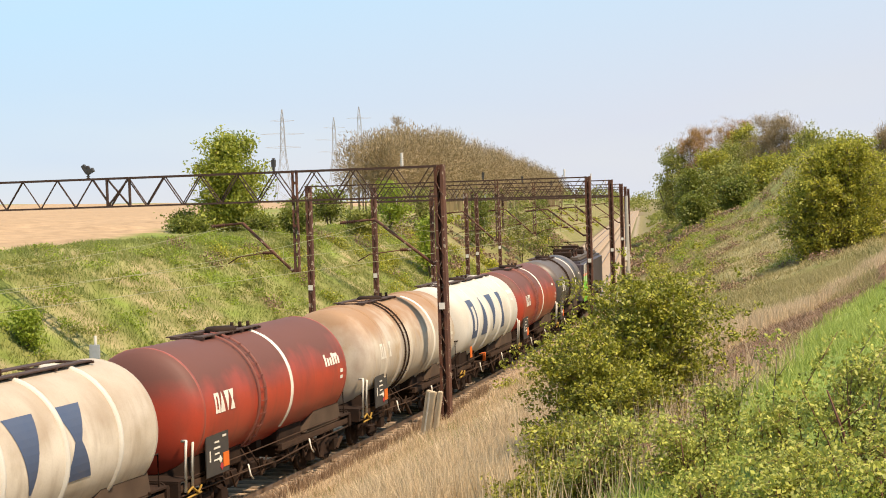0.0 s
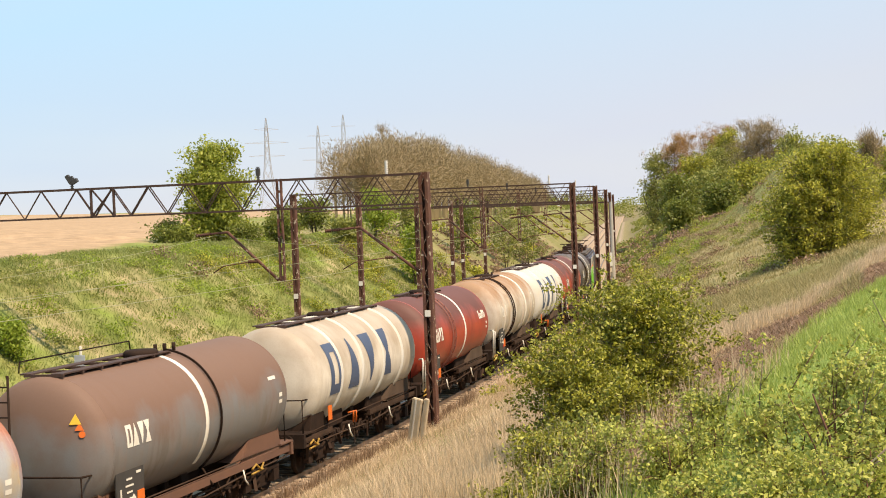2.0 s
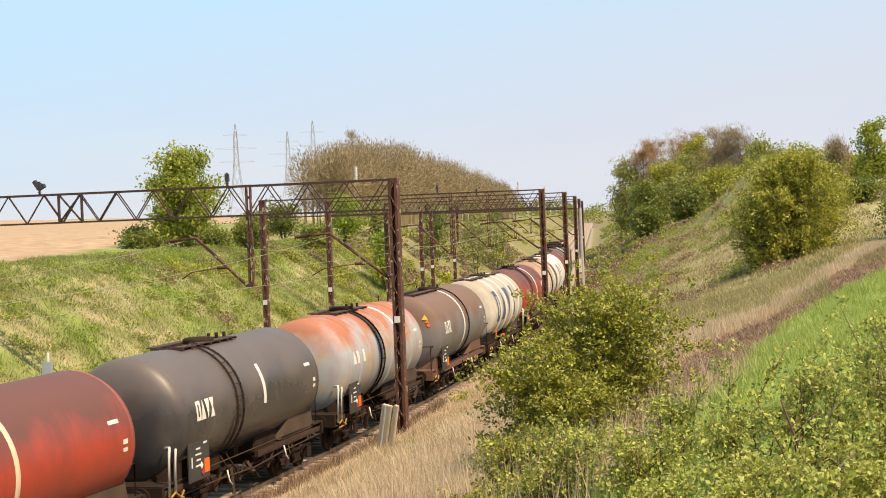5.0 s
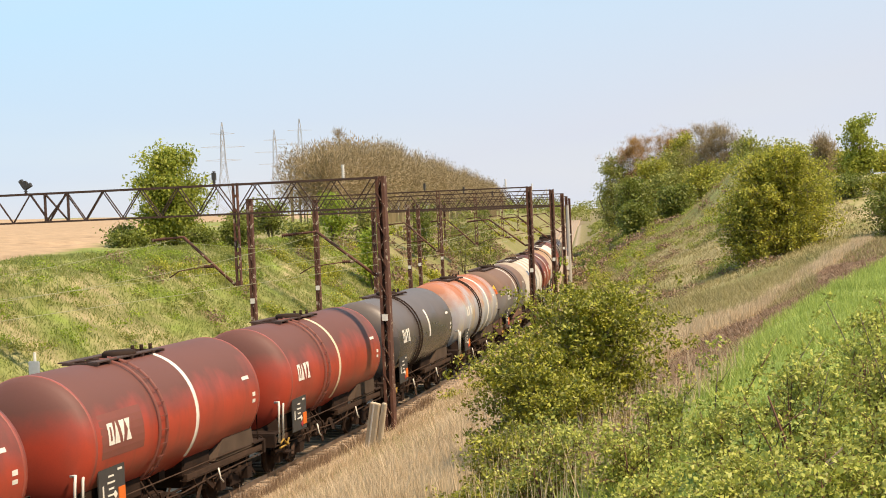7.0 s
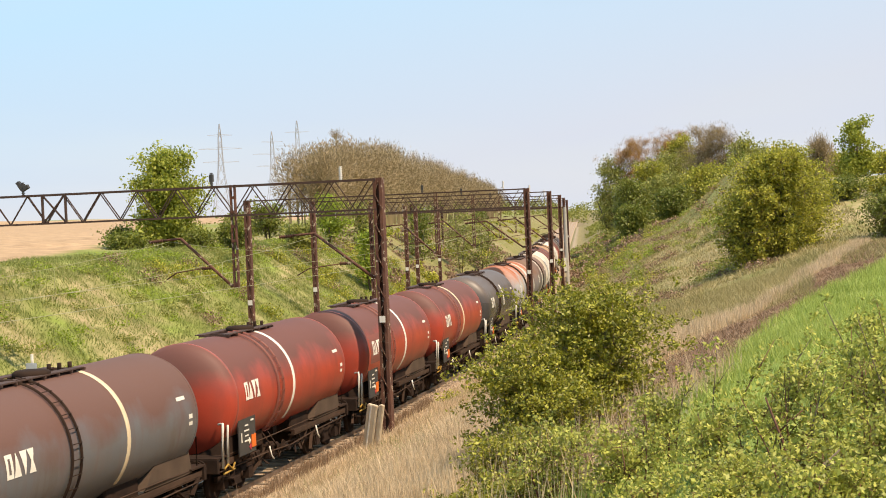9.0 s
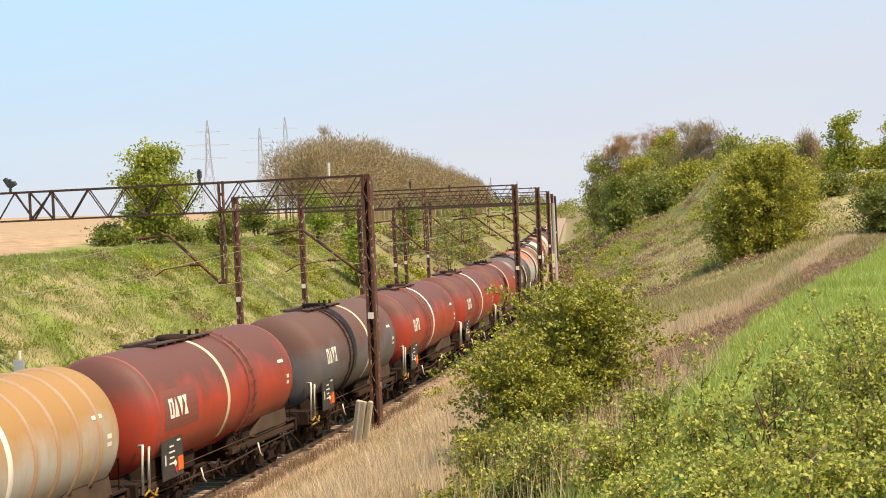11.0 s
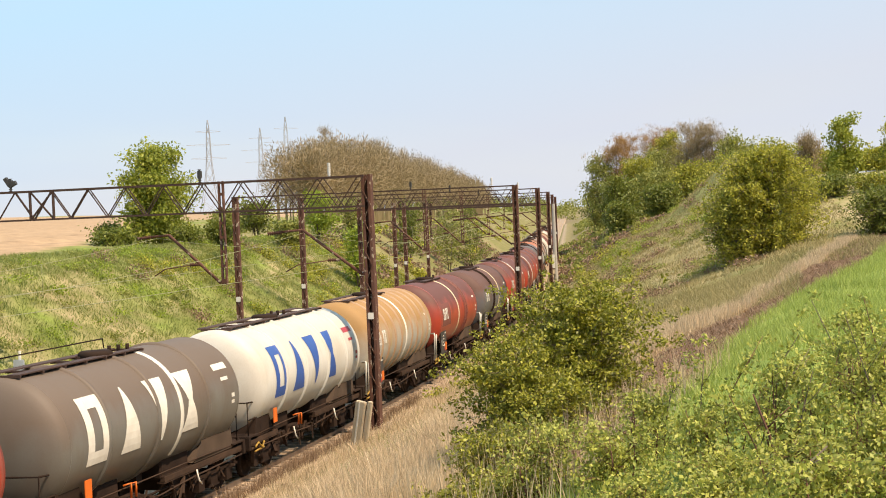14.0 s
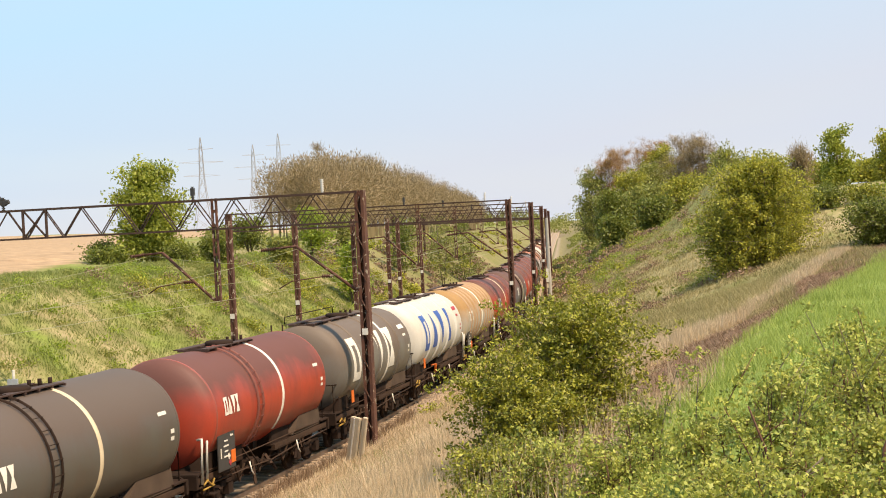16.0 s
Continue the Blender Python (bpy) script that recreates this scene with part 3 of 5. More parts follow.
def build_portal(length, foot):
    root = new("catenary_portal")
    lattice_mast("mast", root, 2.33, 0, -0.55, GIRDER_TOP + 0.05)
    xl = 2.33 - length
    y0, y1, zt, zb = -GIRDER_W / 2, GIRDER_W / 2, GIRDER_TOP, GIRDER_TOP - GIRDER_DEPTH
    for y in (y0, y1):
        for z in (zt, zb):
            part("chord", boxes((((2.33 + xl) / 2, y, z), (length, 0.062, 0.062))), GIRDER_STEEL, root)
    n = 2 * round(length / 1.4375)
    step = length / n
    bm = bmesh.new()
    bar(bm, (0, 0, -GIRDER_DEPTH / 2), (step, 0, GIRDER_DEPTH / 2), 0.045, 0.03)
    up = part("diagonal", bm, GIRDER_STEEL, root)
    bm = bmesh.new()
    bar(bm, (0, 0, GIRDER_DEPTH / 2), (step, 0, -GIRDER_DEPTH / 2), 0.045, 0.03)
    down = part("diagonal", bm, GIRDER_STEEL, root)
    for y in (y0, y1):
        for k in range(n):
            me = (up if k % 2 else down)
            ob = part("diagonal", me.data, None, root)
            ob.matrix_basis = pose(xl + k * step - (0.45 if y > 0 and k else 0.0), y, (zt + zb) / 2)
    bpy.data.objects.remove(up)
    bpy.data.objects.remove(down)
    strut, brace = bmesh.new(), bmesh.new()
    bar(strut, (0, y0, 0), (0, y1, 0), 0.05, 0.05)
    bar(brace, (0, y0, 0), (2 * step, y1, 0), 0.045, 0.02)
    for nm, bm in (("cross_strut", strut), ("cross_brace", brace)):
        me = bpy.data.meshes.new(nm)
        bm.to_mesh(me)
        bm.free()
        for k in range(n // 2):
            for z in ((zt, zb) if nm == "cross_strut" else (zt,)):
                part(nm, me, GIRDER_STEEL, root).matrix_basis = pose(xl + 2 * k * step, 0, z)
    for xj in (-9.6,) if length > 20 else ():
        for y in (y0,):
            bm = bmesh.new()
            for dx in (-0.45, 0.45):
                box(bm, (xj + dx, y, (zt + zb) / 2), (0.06, 0.1, GIRDER_DEPTH))
            bar(bm, (xj - 0.45, y, zb), (xj + 0.45, y, zt), 0.07, 0.05)
            bar(bm, (xj - 0.45, y, zt), (xj + 0.45, y, zb), 0.07, 0.05)
            part("splice_frame", bm, GIRDER_STEEL, root)
    # post hung between the two tracks
    bm = bmesh.new()
    for sx in (-1, 1):
        box(bm, (-2.95 + sx * 0.075, 0, 6.95), (0.045, 0.15, 3.6))
    for k in range(7):
        box(bm, (-2.95, 0, 5.3 + k * 0.5), (0.14, 0.12, 0.1))
    part("hanging_post", bm, RUSTY, root)
    cantilever(root, 2.05, 0, 5.35, 2.9)
    cantilever(root, -3.1, 0, 5.2, 2.6)
    # feeders on the girder
    for x in (-3.72, 1.0, -11.0) if length > 20 else (-3.72, 1.0):
        bm = bmesh.new()
        insulator(bm, (x, 0, zt + 0.04), (x, 0, zt + 0.5))
        if x < 0:
            box(bm, (x, 0, zt + 0.32), (0.13, 0.13, 0.26))
        if x == -11.0:
            bar(bm, (x - 0.02, 0, zt + 0.25), (x - 0.2, 0, zt + 0.52), 0.14)
            bar(bm, (x, 0, zt + 0.25), (x + 0.22, 0, zt + 0.36), 0.14)
        part("post_insulator", bm, BOARD if x < 0 else PORCELAIN, root)
    xl2 = xl + 0.1
    lattice_mast("mast", root, xl2, 0, foot, GIRDER_TOP + 0.05)
    return tagged(root, "rusty steel lattice catenary portal spanning both tracks", "catenary portal", "catenary portals")


PORTALS = (-10.07, 24.6, 41.5, 69.0, 100, 135)
build_portal(23.0, 5.2).matrix_basis = line_pose(PORTALS[0])
portal = build_portal(16.7, 2.4)
portal.matrix_basis = line_pose(PORTALS[1])
for s in PORTALS[2:]:
    copy_thing(portal, line_pose(s))


def build_mast():
    root = new("catenary_mast")
    lattice_mast("mast", root, 0, 0, -0.6, 8.1, 0.19, 0.24)
    return tagged(root, "slim rusty steel lattice mast beside the second track", "catenary mast", "masts beside the second track")


side_mast = build_mast()
SIDE = ((2.0, 0.1), (12.0, 0.0), (25.0, 0), (36.5, 0), (41, 0), (54, 0))
side_mast.matrix_basis = line_pose(SIDE[0][0], -6.9)
for s, dz in SIDE[1:]:
    copy_thing(side_mast, line_pose(s, -6.9, dz))


def build_wires():
    for o, lab in ((0.0, "thin overhead wires above the occupied track"), (-5.4, "thin overhead wires above the empty track")):
        root = new("overhead_wire")
        tagged(root, lab, "overhead wire", "overhead wires")
        stations = [-60, *PORTALS, 190, 260]
        con, mes, drop = [], [], []
        for a, b in zip(stations, stations[1:]):
            n = 12
            for k in range(n + (b == stations[-1])):
                t = k / n
                s = a + (b - a) * t
                zz = 6.85 - min(1.1, 0.025 * (b - a)) * 4 * t * (1 - t) * 0.9
                con.append(on_line(s, o, 5.5))
                mes.append(on_line(s, o, zz))
                if k % 3 == 1:
                    drop.append(([on_line(s, o, 5.5), on_line(s, o, zz)], 0.006))
        part("contact_wire", tubes((con, 0.008), n=5), WIRE, root)
        part("messenger_wire", tubes((mes, 0.007), n=5), WIRE, root)
        for d in drop:
            part("dropper", tubes(d, n=4), WIRE, root)


build_wires()


def build_concrete_post():
    root = new("concrete_post")
    bm = boxes(((0, 0, 0.75), (0.34, 0.16, 1.9)))
    bmesh.ops.bevel(bm, geom=bm.edges[:], offset=0.02, segments=2, affect="EDGES")
    part("slab", bm, PALE_STONE, root)
    bm = boxes(((0.29, 0.05, 0.8), (0.15, 0.14, 1.9)))
    bmesh.ops.bevel(bm, geom=bm.edges[:], offset=0.02, segments=2, affect="EDGES")
    part("slab", bm, PALE_STONE, root)
    part("edge_strip", boxes(((-0.02, -0.085, 0.75), (0.05, 0.012, 1.85))), WHITE, root)
    tagged(root, "weathered pale concrete marker slabs standing beside the line", "concrete post")
    root.matrix_basis = line_pose(-13.6, 2.6, -0.15) @ pose(0, 0, 0, 3, 12, -12)


build_concrete_post()


def build_stake():
    root = new("track_marker")
    bm = bmesh.new()
    bmesh.ops.create_cone(bm, cap_ends=True, segments=10, radius1=0.05, radius2=0.05, depth=2.6)
    bmesh.ops.translate(bm, vec=(0, 0, 1.0), verts=bm.verts)
    part("post", bm, WHITE, root)
    bm = boxes(((0, -0.07, 1.75), (0.42, 0.06, 0.5)))
    bmesh.ops.bevel(bm, geom=bm.edges[:], offset=0.02, segments=2, affect="EDGES")
    part("plate", bm, GALV, root)
    tagged(root, "white post with a grey box beside the second track", "track marker")
    root.matrix_basis = line_pose(-16.6, -7.3, 1.5) @ Matrix.Diagonal((0.9, 0.9, 0.9, 1))
    bm = boxes(((0, 0, -0.6), (0.3, 0.3, 2.4)))
    part("foot", bm, CONCRETE, root)


GALV = material("galvanised_box", (0.50, 0.52, 0.55), rough=0.5, metal=0.3)
build_stake()


def build_pole():
    root = new("concrete_pole")
    bm = bmesh.new()
    bmesh.ops.create_cone(bm, cap_ends=True, segments=12, radius1=0.22, radius2=0.14, depth=8.2)
    bmesh.ops.translate(bm, vec=(0, 0, 3.6), verts=bm.verts)
    part("shaft", bm, CONCRETE, root)
    part("signal_box", boxes(((-0.32, -0.15, 2.1), (0.55, 0.4, 1.3))), WHITE, root, "white equipment box")
    part("lower_plate", boxes(((-0.45, -0.2, 1.1), (0.7, 0.3, 0.4))), CREAM, root, "cream equipment plate")
    tagged(root, "pale concrete pole with a white equipment box", "pole")
    root.matrix_basis = line_pose(84, 2.6)


build_pole()

# ---- the train ----
SOOTY_SILL = material("sooty_brown_sill_steel", (0.03, 0.019, 0.014), (0.085, 0.05, 0.034), rough=0.9, scale=2.2, spec=0.12)
CRADLE = material("dusty_cradle_steel", (0.055, 0.038, 0.028), (0.11, 0.076, 0.055), rough=0.9, scale=1.5, spec=0.12)
SEAM = material("bare_red_seam", (0.36, 0.075, 0.05), (0.20, 0.055, 0.04), rough=0.5, scale=2)
SIGN_PATCH = material("repainted_red_patch", (0.17, 0.055, 0.04), (0.21, 0.06, 0.042), rough=0.6, scale=3)
RED_MARK = material("red_marking_paint", (0.45, 0.04, 0.05), rough=0.5)
R_TANK, Z_TANK, HALF = 1.56, 2.66, 4.6


def on_tank(y, phi, lift=0.006):
    """A point of the barrel: phi is the angle up from the right-hand flank."""
    return ((R_TANK + lift) * math.cos(phi), y, Z_TANK + (R_TANK + lift) * math.sin(phi))


def patch(bm, low, high, p0, p1, lift=0.008):
    """A plate bent to the barrel; low and high are its (y0, y1) at its lower and upper edge."""
    n = max(2, int(abs(p1 - p0) / 0.1))
    rows = []
    for k in range(n + 1):
        t = k / n
        ph = p0 + (p1 - p0) * t
        rows.append([bm.verts.new(on_tank(low[i] + (high[i] - low[i]) * t, ph, lift)) for i in (0, 1)])
    for a, b in zip(rows, rows[1:]):
        bm.faces.new((a[0], a[1], b[1], b[0]))


def patches(*items):
    bm = bmesh.new()
    for it in items:
        patch(bm, *it)
    return bm


def hoop(y, w, t, p0=-1.2, p1=4.34, lift=0.0):
    """A rib or band round the barrel from angle p0 to p1, with thickness t."""
    bm = bmesh.new()
    n, rings = 40, []
    for k in range(n + 1):
        ph = p0 + (p1 - p0) * k / n
        rings.append([bm.verts.new(on_tank(y + dy, ph, lift + dr)) for dy, dr in ((-w / 2, -0.02), (-w * 0.3, t), (w * 0.3, t), (w / 2, -0.02))])
    for a, b in zip(rings, rings[1:]):
        for j in range(3):
            bm.faces.new((a[j], a[j + 1], b[j + 1], b[j])).smooth = True
    return bm


def barrel():
    pr = []
    for k in range(9):
        a = math.pi / 2 * k / 8
        pr.append((-HALF - 0.55 * math.cos(a), max(0.0, R_TANK * math.sin(a)) if k else 0.0))
    pr.append((-HALF + 0.03, R_TANK + 0.006))
    for k in range(1, 8):
        pr.append((-HALF + 9.2 * k / 8, R_TANK))
    pr += [(-y, r) for y, r in pr[:10][::-1]]
    bm = lathe(pr, 56)
    bmesh.ops.translate(bm, vec=(0, 0, Z_TANK), verts=bm.verts)
    return bm


def emblem(k, y, w, p0, p1, t):
    """One of four plain shapes bent to the barrel: a frame, a wedge, an inverted wedge, an hourglass; t is its stroke."""
    pm, dp, a, b, m = (p0 + p1) / 2, t / R_TANK, y, y + w, y + w / 2
    if k == 0:
        items = [((a, a + t), (a, a + t), p0, p1), ((b - t, b), (b - t, b), p0, p1), ((a + t, b - t), (a + t, b - t), p0, p0 + dp), ((a + t, b - t), (a + t, b - t), p1 - dp, p1)]
    elif k == 1:
        items = [((a, b), (m - t * 0.12, m + t * 0.12), p0, p1)]
    elif k == 2:
        items = [((m - t * 0.12, m + t * 0.12), (a, b), p0, p1)]
    else:
        items = [((a, b), (m - t * 0.4, m + t * 0.4), p0, pm), ((m - t * 0.4, m + t * 0.4), (a, b), pm, p1)]
    return patches(*[(*it, 0.01) for it in items])


def letters(root, mat, y0):
    """The big painted mark as four plain shapes of its size and colour."""
    for k in range(4):
        part("marking", emblem(k, y0 + 1.62 * k, 0.98, -0.34, 0.66, 0.30), mat, root, "large painted emblem shape")


WHEELS = []


def build_bogie(parent, y):
    bg = part("bogie", boxes(((0, y, 0.62), (1.7, 0.5, 0.22))), DARK, parent)
    for sx in (-1, 1):
        bm = bmesh.new()
        box(bm, (sx * 1.02, y, 0.62), (0.12, 2.5, 0.16))
        box(bm, (sx * 1.02, y, 0.46), (0.16, 0.7, 0.34))
        for dy in (-0.9, 0.9):
            box(bm, (sx * 1.05, y + dy, 0.47), (0.2, 0.34, 0.32))
            tube(bm, [(sx * 1.06, y + dy * 0.35, 0.4), (sx * 1.06, y + dy * 0.35, 0.75)], 0.09, 8)
        part("side_frame", bm, DARK, bg)
    for dy in (-0.9, 0.9):
        for sx in (-1, 1):
            bm = lathe([(-0.07, 0.0), (-0.07, 0.12), (-0.03, 0.14), (-0.03, 0.38), (-0.06, 0.40), (-0.06, 0.46), (0.06, 0.47), (0.06, 0.0)], 24)
            bmesh.ops.rotate(bm, cent=(0, 0, 0), matrix=Matrix.Rotation(math.pi / 2 * sx, 3, "Z"), verts=bm.verts)
            ob = part("wheel", bm, DARK, bg)
            ob.matrix_basis = pose(sx * 0.76, y + dy, 0.47)
            WHEELS.append((ob, (sx * 0.76, y + dy, 0.47)))


def build_wagon(colour, label, ribs=(), band=-4.0, band_mat=None, logo="small", big=None, straps=(-6.2, -5.82), board=True, walkway=(-6.9, -3.5), ladder_rear=False, sill=None, rib_mat=None, band_span=(-0.75, 1.35), tail_text=True, handrails=True, dull_patch=False, bars=False, warning=False, rib_width=0.12):
    """A four-axle tank wagon; lengths along it are given from the front seam of the barrel, rearwards negative."""
    root = new("tank_wagon")
    tagged(root, label, "tank wagon", "wagons of the freight train")
    f = lambda v: v + HALF
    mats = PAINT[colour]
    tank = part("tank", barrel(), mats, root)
    for v in ribs:
        part("rib", hoop(f(v), rib_width, 0.06), rib_mat or mats, tank)
    for v in (-9.15, -0.05):
        part("weld_seam", hoop(f(v), 0.13 if colour == "red" else 0.06, 0.012, -2.8, 3.4), SEAM if colour == "red" else mats, tank)
    if band is not None:
        part("band", hoop(f(band), 0.2, 0.012 if not ribs else 0.02, band_span[0], band_span[1], 0.004), band_mat or WHITE, tank, "narrow painted band")
    # straps of the side ladder
    if straps:
        for v in straps:
            part("ladder_stile", hoop(f(v), 0.032, 0.035, -0.95, 1.5, 0.05), SIGN_PATCH if colour == "red" else DARK, tank)
        for k in range(12 if straps[0] != straps[1] else 0):
            ph = -0.85 + k * 0.2
            bm = bmesh.new()
            bar(bm, on_tank(f(straps[0]), ph, 0.1), on_tank(f(straps[1]), ph, 0.1), 0.016)
            part("ladder_rung", bm, SIGN_PATCH if colour == "red" else DARK, tank)
        for v in dict.fromkeys(straps):
            part("ladder_foot", tubes(([on_tank(f(v), -0.9, 0.1), (1.3, f(v), 0.95)], 0.025)), DARK, tank)
    if warning:
        for k, ph in enumerate((0.62, 0.47, 0.34)):
            ring_a = 0.82
            out = Vector((math.cos(ph) * math.sin(ring_a) / R_TANK, -math.cos(ring_a) / 0.55, math.sin(ph) * math.sin(ring_a) / R_TANK)).normalized()
            at = Vector((R_TANK * math.sin(ring_a) * math.cos(ph), -HALF - 0.55 * math.cos(ring_a), Z_TANK + R_TANK * math.sin(ring_a) * math.sin(ph)))
            bm = bmesh.new()
            bmesh.ops.create_cone(bm, cap_ends=True, segments=3 if k < 2 else 16, radius1=0.15 - 0.04 * k, radius2=0.15 - 0.04 * k, depth=0.02)
            ob = part("warning_mark", bm, YELLOW_MARK if k == 0 else ORANGE, tank, "yellow warning triangle" if k == 0 else "orange warning mark")
            ob.matrix_basis = Matrix.Translation(at + out * 0.012) @ out.to_track_quat("Z", "Y").to_matrix().to_4x4()
    # walkway and dome on top
    a, b = f(walkway[0]), f(walkway[1])
    zt = Z_TANK + R_TANK
    for dx in (-0.46, 0.3):
        part("walkway_plank", boxes(((dx, (a + b) / 2, zt + 0.035), (0.28, b - a, 0.03))), GIRDER_STEEL, tank)
    for k in range(7):
        part("walkway_bearer", boxes(((0, a + (b - a) * k / 6, zt + 0.005), (0.95, 0.05, 0.06))), GIRDER_STEEL, tank)
    if ladder_rear:
        part("walkway_rail", tubes(([(-0.62, a, zt + 0.06), (-0.62, a + 0.05, zt + 0.3), (-0.62, b - 0.05, zt + 0.3), (-0.62, b, zt + 0.06)], 0.018)), DARK, tank)
    bm = lathe([(0, 0.0), (0, 0.42), (0.12, 0.42), (0.17, 0.36), (0.18, 0)], 20)
    bmesh.ops.rotate(bm, cent=(0, 0, 0), matrix=Matrix.Rotation(math.pi / 2, 3, "X"), verts=bm.verts)
    bmesh.ops.translate(bm, vec=(0, f(-5.0), zt - 0.03), verts=bm.verts)
    part("manhole", bm, DARK, tank)
    for k in range(3):
        part("valve", tubes(([(-0.1 + 0.12 * k, f(-4.1 + 0.25 * k), zt - 0.02), (-0.1 + 0.12 * k, f(-4.1 + 0.25 * k), zt + 0.18)], 0.05), n=8), DARK, tank)
    # markings
    if big:
        letters(tank, big, f(-8.4))
    if logo == "small":
        if dull_patch:
            part("sign_patch", patches(((f(-8.9), f(-6.9)), (f(-8.9), f(-6.9)), -0.22, 0.42, 0.005)), SIGN_PATCH, tank, "dull repainted red rectangle")
        for k in range(4):
            part("marking", emblem(k, f(-8.6) + 0.27 * k, 0.25, -0.04, 0.27, 0.085), WHITE, tank, "small white painted emblem shape")
    elif logo == "wedge":
        ps = [((f(-8.7), f(-8.35)), (f(-8.55), f(-8.5)), 0.02, 0.28)] + [((f(-8.25) + 0.32 * k, f(-8.25) + 0.32 * k + 0.22), (f(-8.25) + 0.32 * k, f(-8.25) + 0.32 * k + 0.22), 0.02, 0.28) for k in range(3)]
        for p in ps:
            part("marking", patches(p), WHITE, tank, "small white painted block")
    if tail_text:
        ps = [((f(-1.0) + 0.0, f(-0.55)), (f(-1.0), f(-0.55)), 0.30 + 0.0, 0.36), ((f(-0.5), f(-0.3)), (f(-0.5), f(-0.3)), -0.02, 0.05), ((f(-0.5), f(-0.3)), (f(-0.5), f(-0.3)), -0.13, -0.07)]
        for p in ps:
            part("marking", patches(p), RED_MARK if big is BLUE else WHITE, tank, "small stencilled bar")
        if big is not None:
            part("marking", patches(((f(-1.2), f(-0.35)), (f(-1.2), f(-0.35)), 0.5, 0.62)), RED_MARK if big is BLUE else WHITE, tank, "small painted bar")
    if bars:
        for k in range(6):
            y = f(-1.55) + 0.19 * k
            part("marking", patches(((y, y + 0.13), (y, y + 0.13), 0.16, 0.30 if k % 3 else 0.38)), WHITE, tank, "small white lettering bar")
    # saddles and underframe
    fr = part("underframe", boxes(((0, 0, 1.02), (0.5, 11.0, 0.32))), DARK, root)
    for sx in (-1, 1):
        for y0, y1 in (((-5.5, 5.5),) if sill else ((-5.5, -3.0), (0.5, 5.5))):
            part("side_sill", boxes(((sx * 1.18, (y0 + y1) / 2, 1.06), (0.12, y1 - y0, 0.2 if sill else 0.13)), ((sx * 1.13, (y0 + y1) / 2, 0.97), (0.2, y1 - y0, 0.03))), sill or SOOTY_SILL, fr)
    for sy, y0, y1, y2 in ((1, 2.3, 4.85, 3.1), (-1, 3.3, 4.85, 3.9)):
        bm = bmesh.new()
        prof = [(sy * y0, 1.16), (sy * y1, 1.16), (sy * (y1 - 0.15), 1.72), (sy * (y1 - 0.4), 2.0), (sy * y2, 2.0)]
        lo, hi = [[bm.verts.new((x, y, z)) for y, z in prof] for x in (-1.22, 1.22)]
        for k in range(5):
            bm.faces.new((lo[k], lo[(k + 1) % 5], hi[(k + 1) % 5], hi[k]))
        bm.faces.new(lo)
        bm.faces.new(hi)
        bmesh.ops.recalc_face_normals(bm, faces=bm.faces)
        part("cradle", bm, sill or (CRADLE if sy > 0 else DARK), fr)
    if not sill:
        # near-black blocks added for the deep shade between barrel and sill
        for y0, y1, zz in ((0.75, 2.35, 1.66), (-2.7, -1.5, 1.5)):
            bm = boxes(((0, (y0 + y1) / 2, (1.0 + zz) / 2), (2.06, y1 - y0, zz - 1.0)))
            bmesh.ops.bevel(bm, geom=bm.edges[:], offset=0.05, segments=1, affect="EDGES")
            part("shade_block", bm, DARK, fr)
    jumble = random.Random(int(abs(walkway[0] * 100 + (band or 7) * 37)) + len(label))
    for k in range(16):
        y = jumble.uniform(-5.2, 5.2)
        a, b = (jumble.uniform(1.0, 1.3), y, jumble.uniform(0.62, 1.0)), (jumble.uniform(1.0, 1.34), y + jumble.uniform(-0.5, 0.5), jumble.uniform(0.3, 0.75))
        bm = bmesh.new()
        bar(bm, a, b, jumble.uniform(0.03, 0.11), jumble.uniform(0.03, 0.08))
        part("brake_rigging", bm, (DARK, SOOTY_SILL, DARK)[k % 3], fr)
    for k, y in enumerate((-2.3, -0.9, 1.5)):
        bm = boxes(((0.95, y, 0.74), (0.34, 0.6 + 0.15 * k, 0.42)))
        bmesh.ops.bevel(bm, geom=bm.edges[:], offset=0.04, segments=1, affect="EDGES")
        part("equipment_box", bm, DARK, fr)
    for c, size in (((0, 0, 1.3), (1.6, 0.3, 0.5)), ((0, -1.4, 0.78), (1.9, 0.12, 0.5)), ((0, 1.9, 0.78), (1.9, 0.12, 0.5))):
        part("cross_brace", boxes((c, size)), DARK, fr)
    for sy in (-1, 1):
        part("end_beam", boxes(((0, sy * 5.45, 1.05), (2.6, 0.14, 0.36)), ((0, sy * 5.1, 1.24), (2.6, 0.8, 0.04))), sill or DARK, fr)
        for sx in (-1, 1):
            bm = bmesh.new()
            tube(bm, [(sx * 0.875, sy * 5.5, 1.05), (sx * 0.875, sy * 5.75, 1.05)], 0.11, 10)
            tube(bm, [(sx * 0.875, sy * 5.75, 1.05), (sx * 0.875, sy * 5.8, 1.05)], 0.23, 14)
            part("buffer", bm, DARK, fr)
        part("coupling", tubes(([(0, sy * 5.5, 1.0), (0, sy * 5.72, 0.85), (0, sy * 5.84, 0.95)], 0.04)), DARK, fr)
    part("air_reservoir", tubes(([(0.6, -2.6, 0.75), (0.6, -1.4, 0.75)], 0.2), n=10), DARK, fr)
    part("brake_rod", tubes(([(1.05, -3.6, 0.78), (1.05, 3.6, 0.78)], 0.03), ([(1.15, -1.5, 0.62), (1.15, 1.9, 0.66)], 0.025)), DARK, fr)
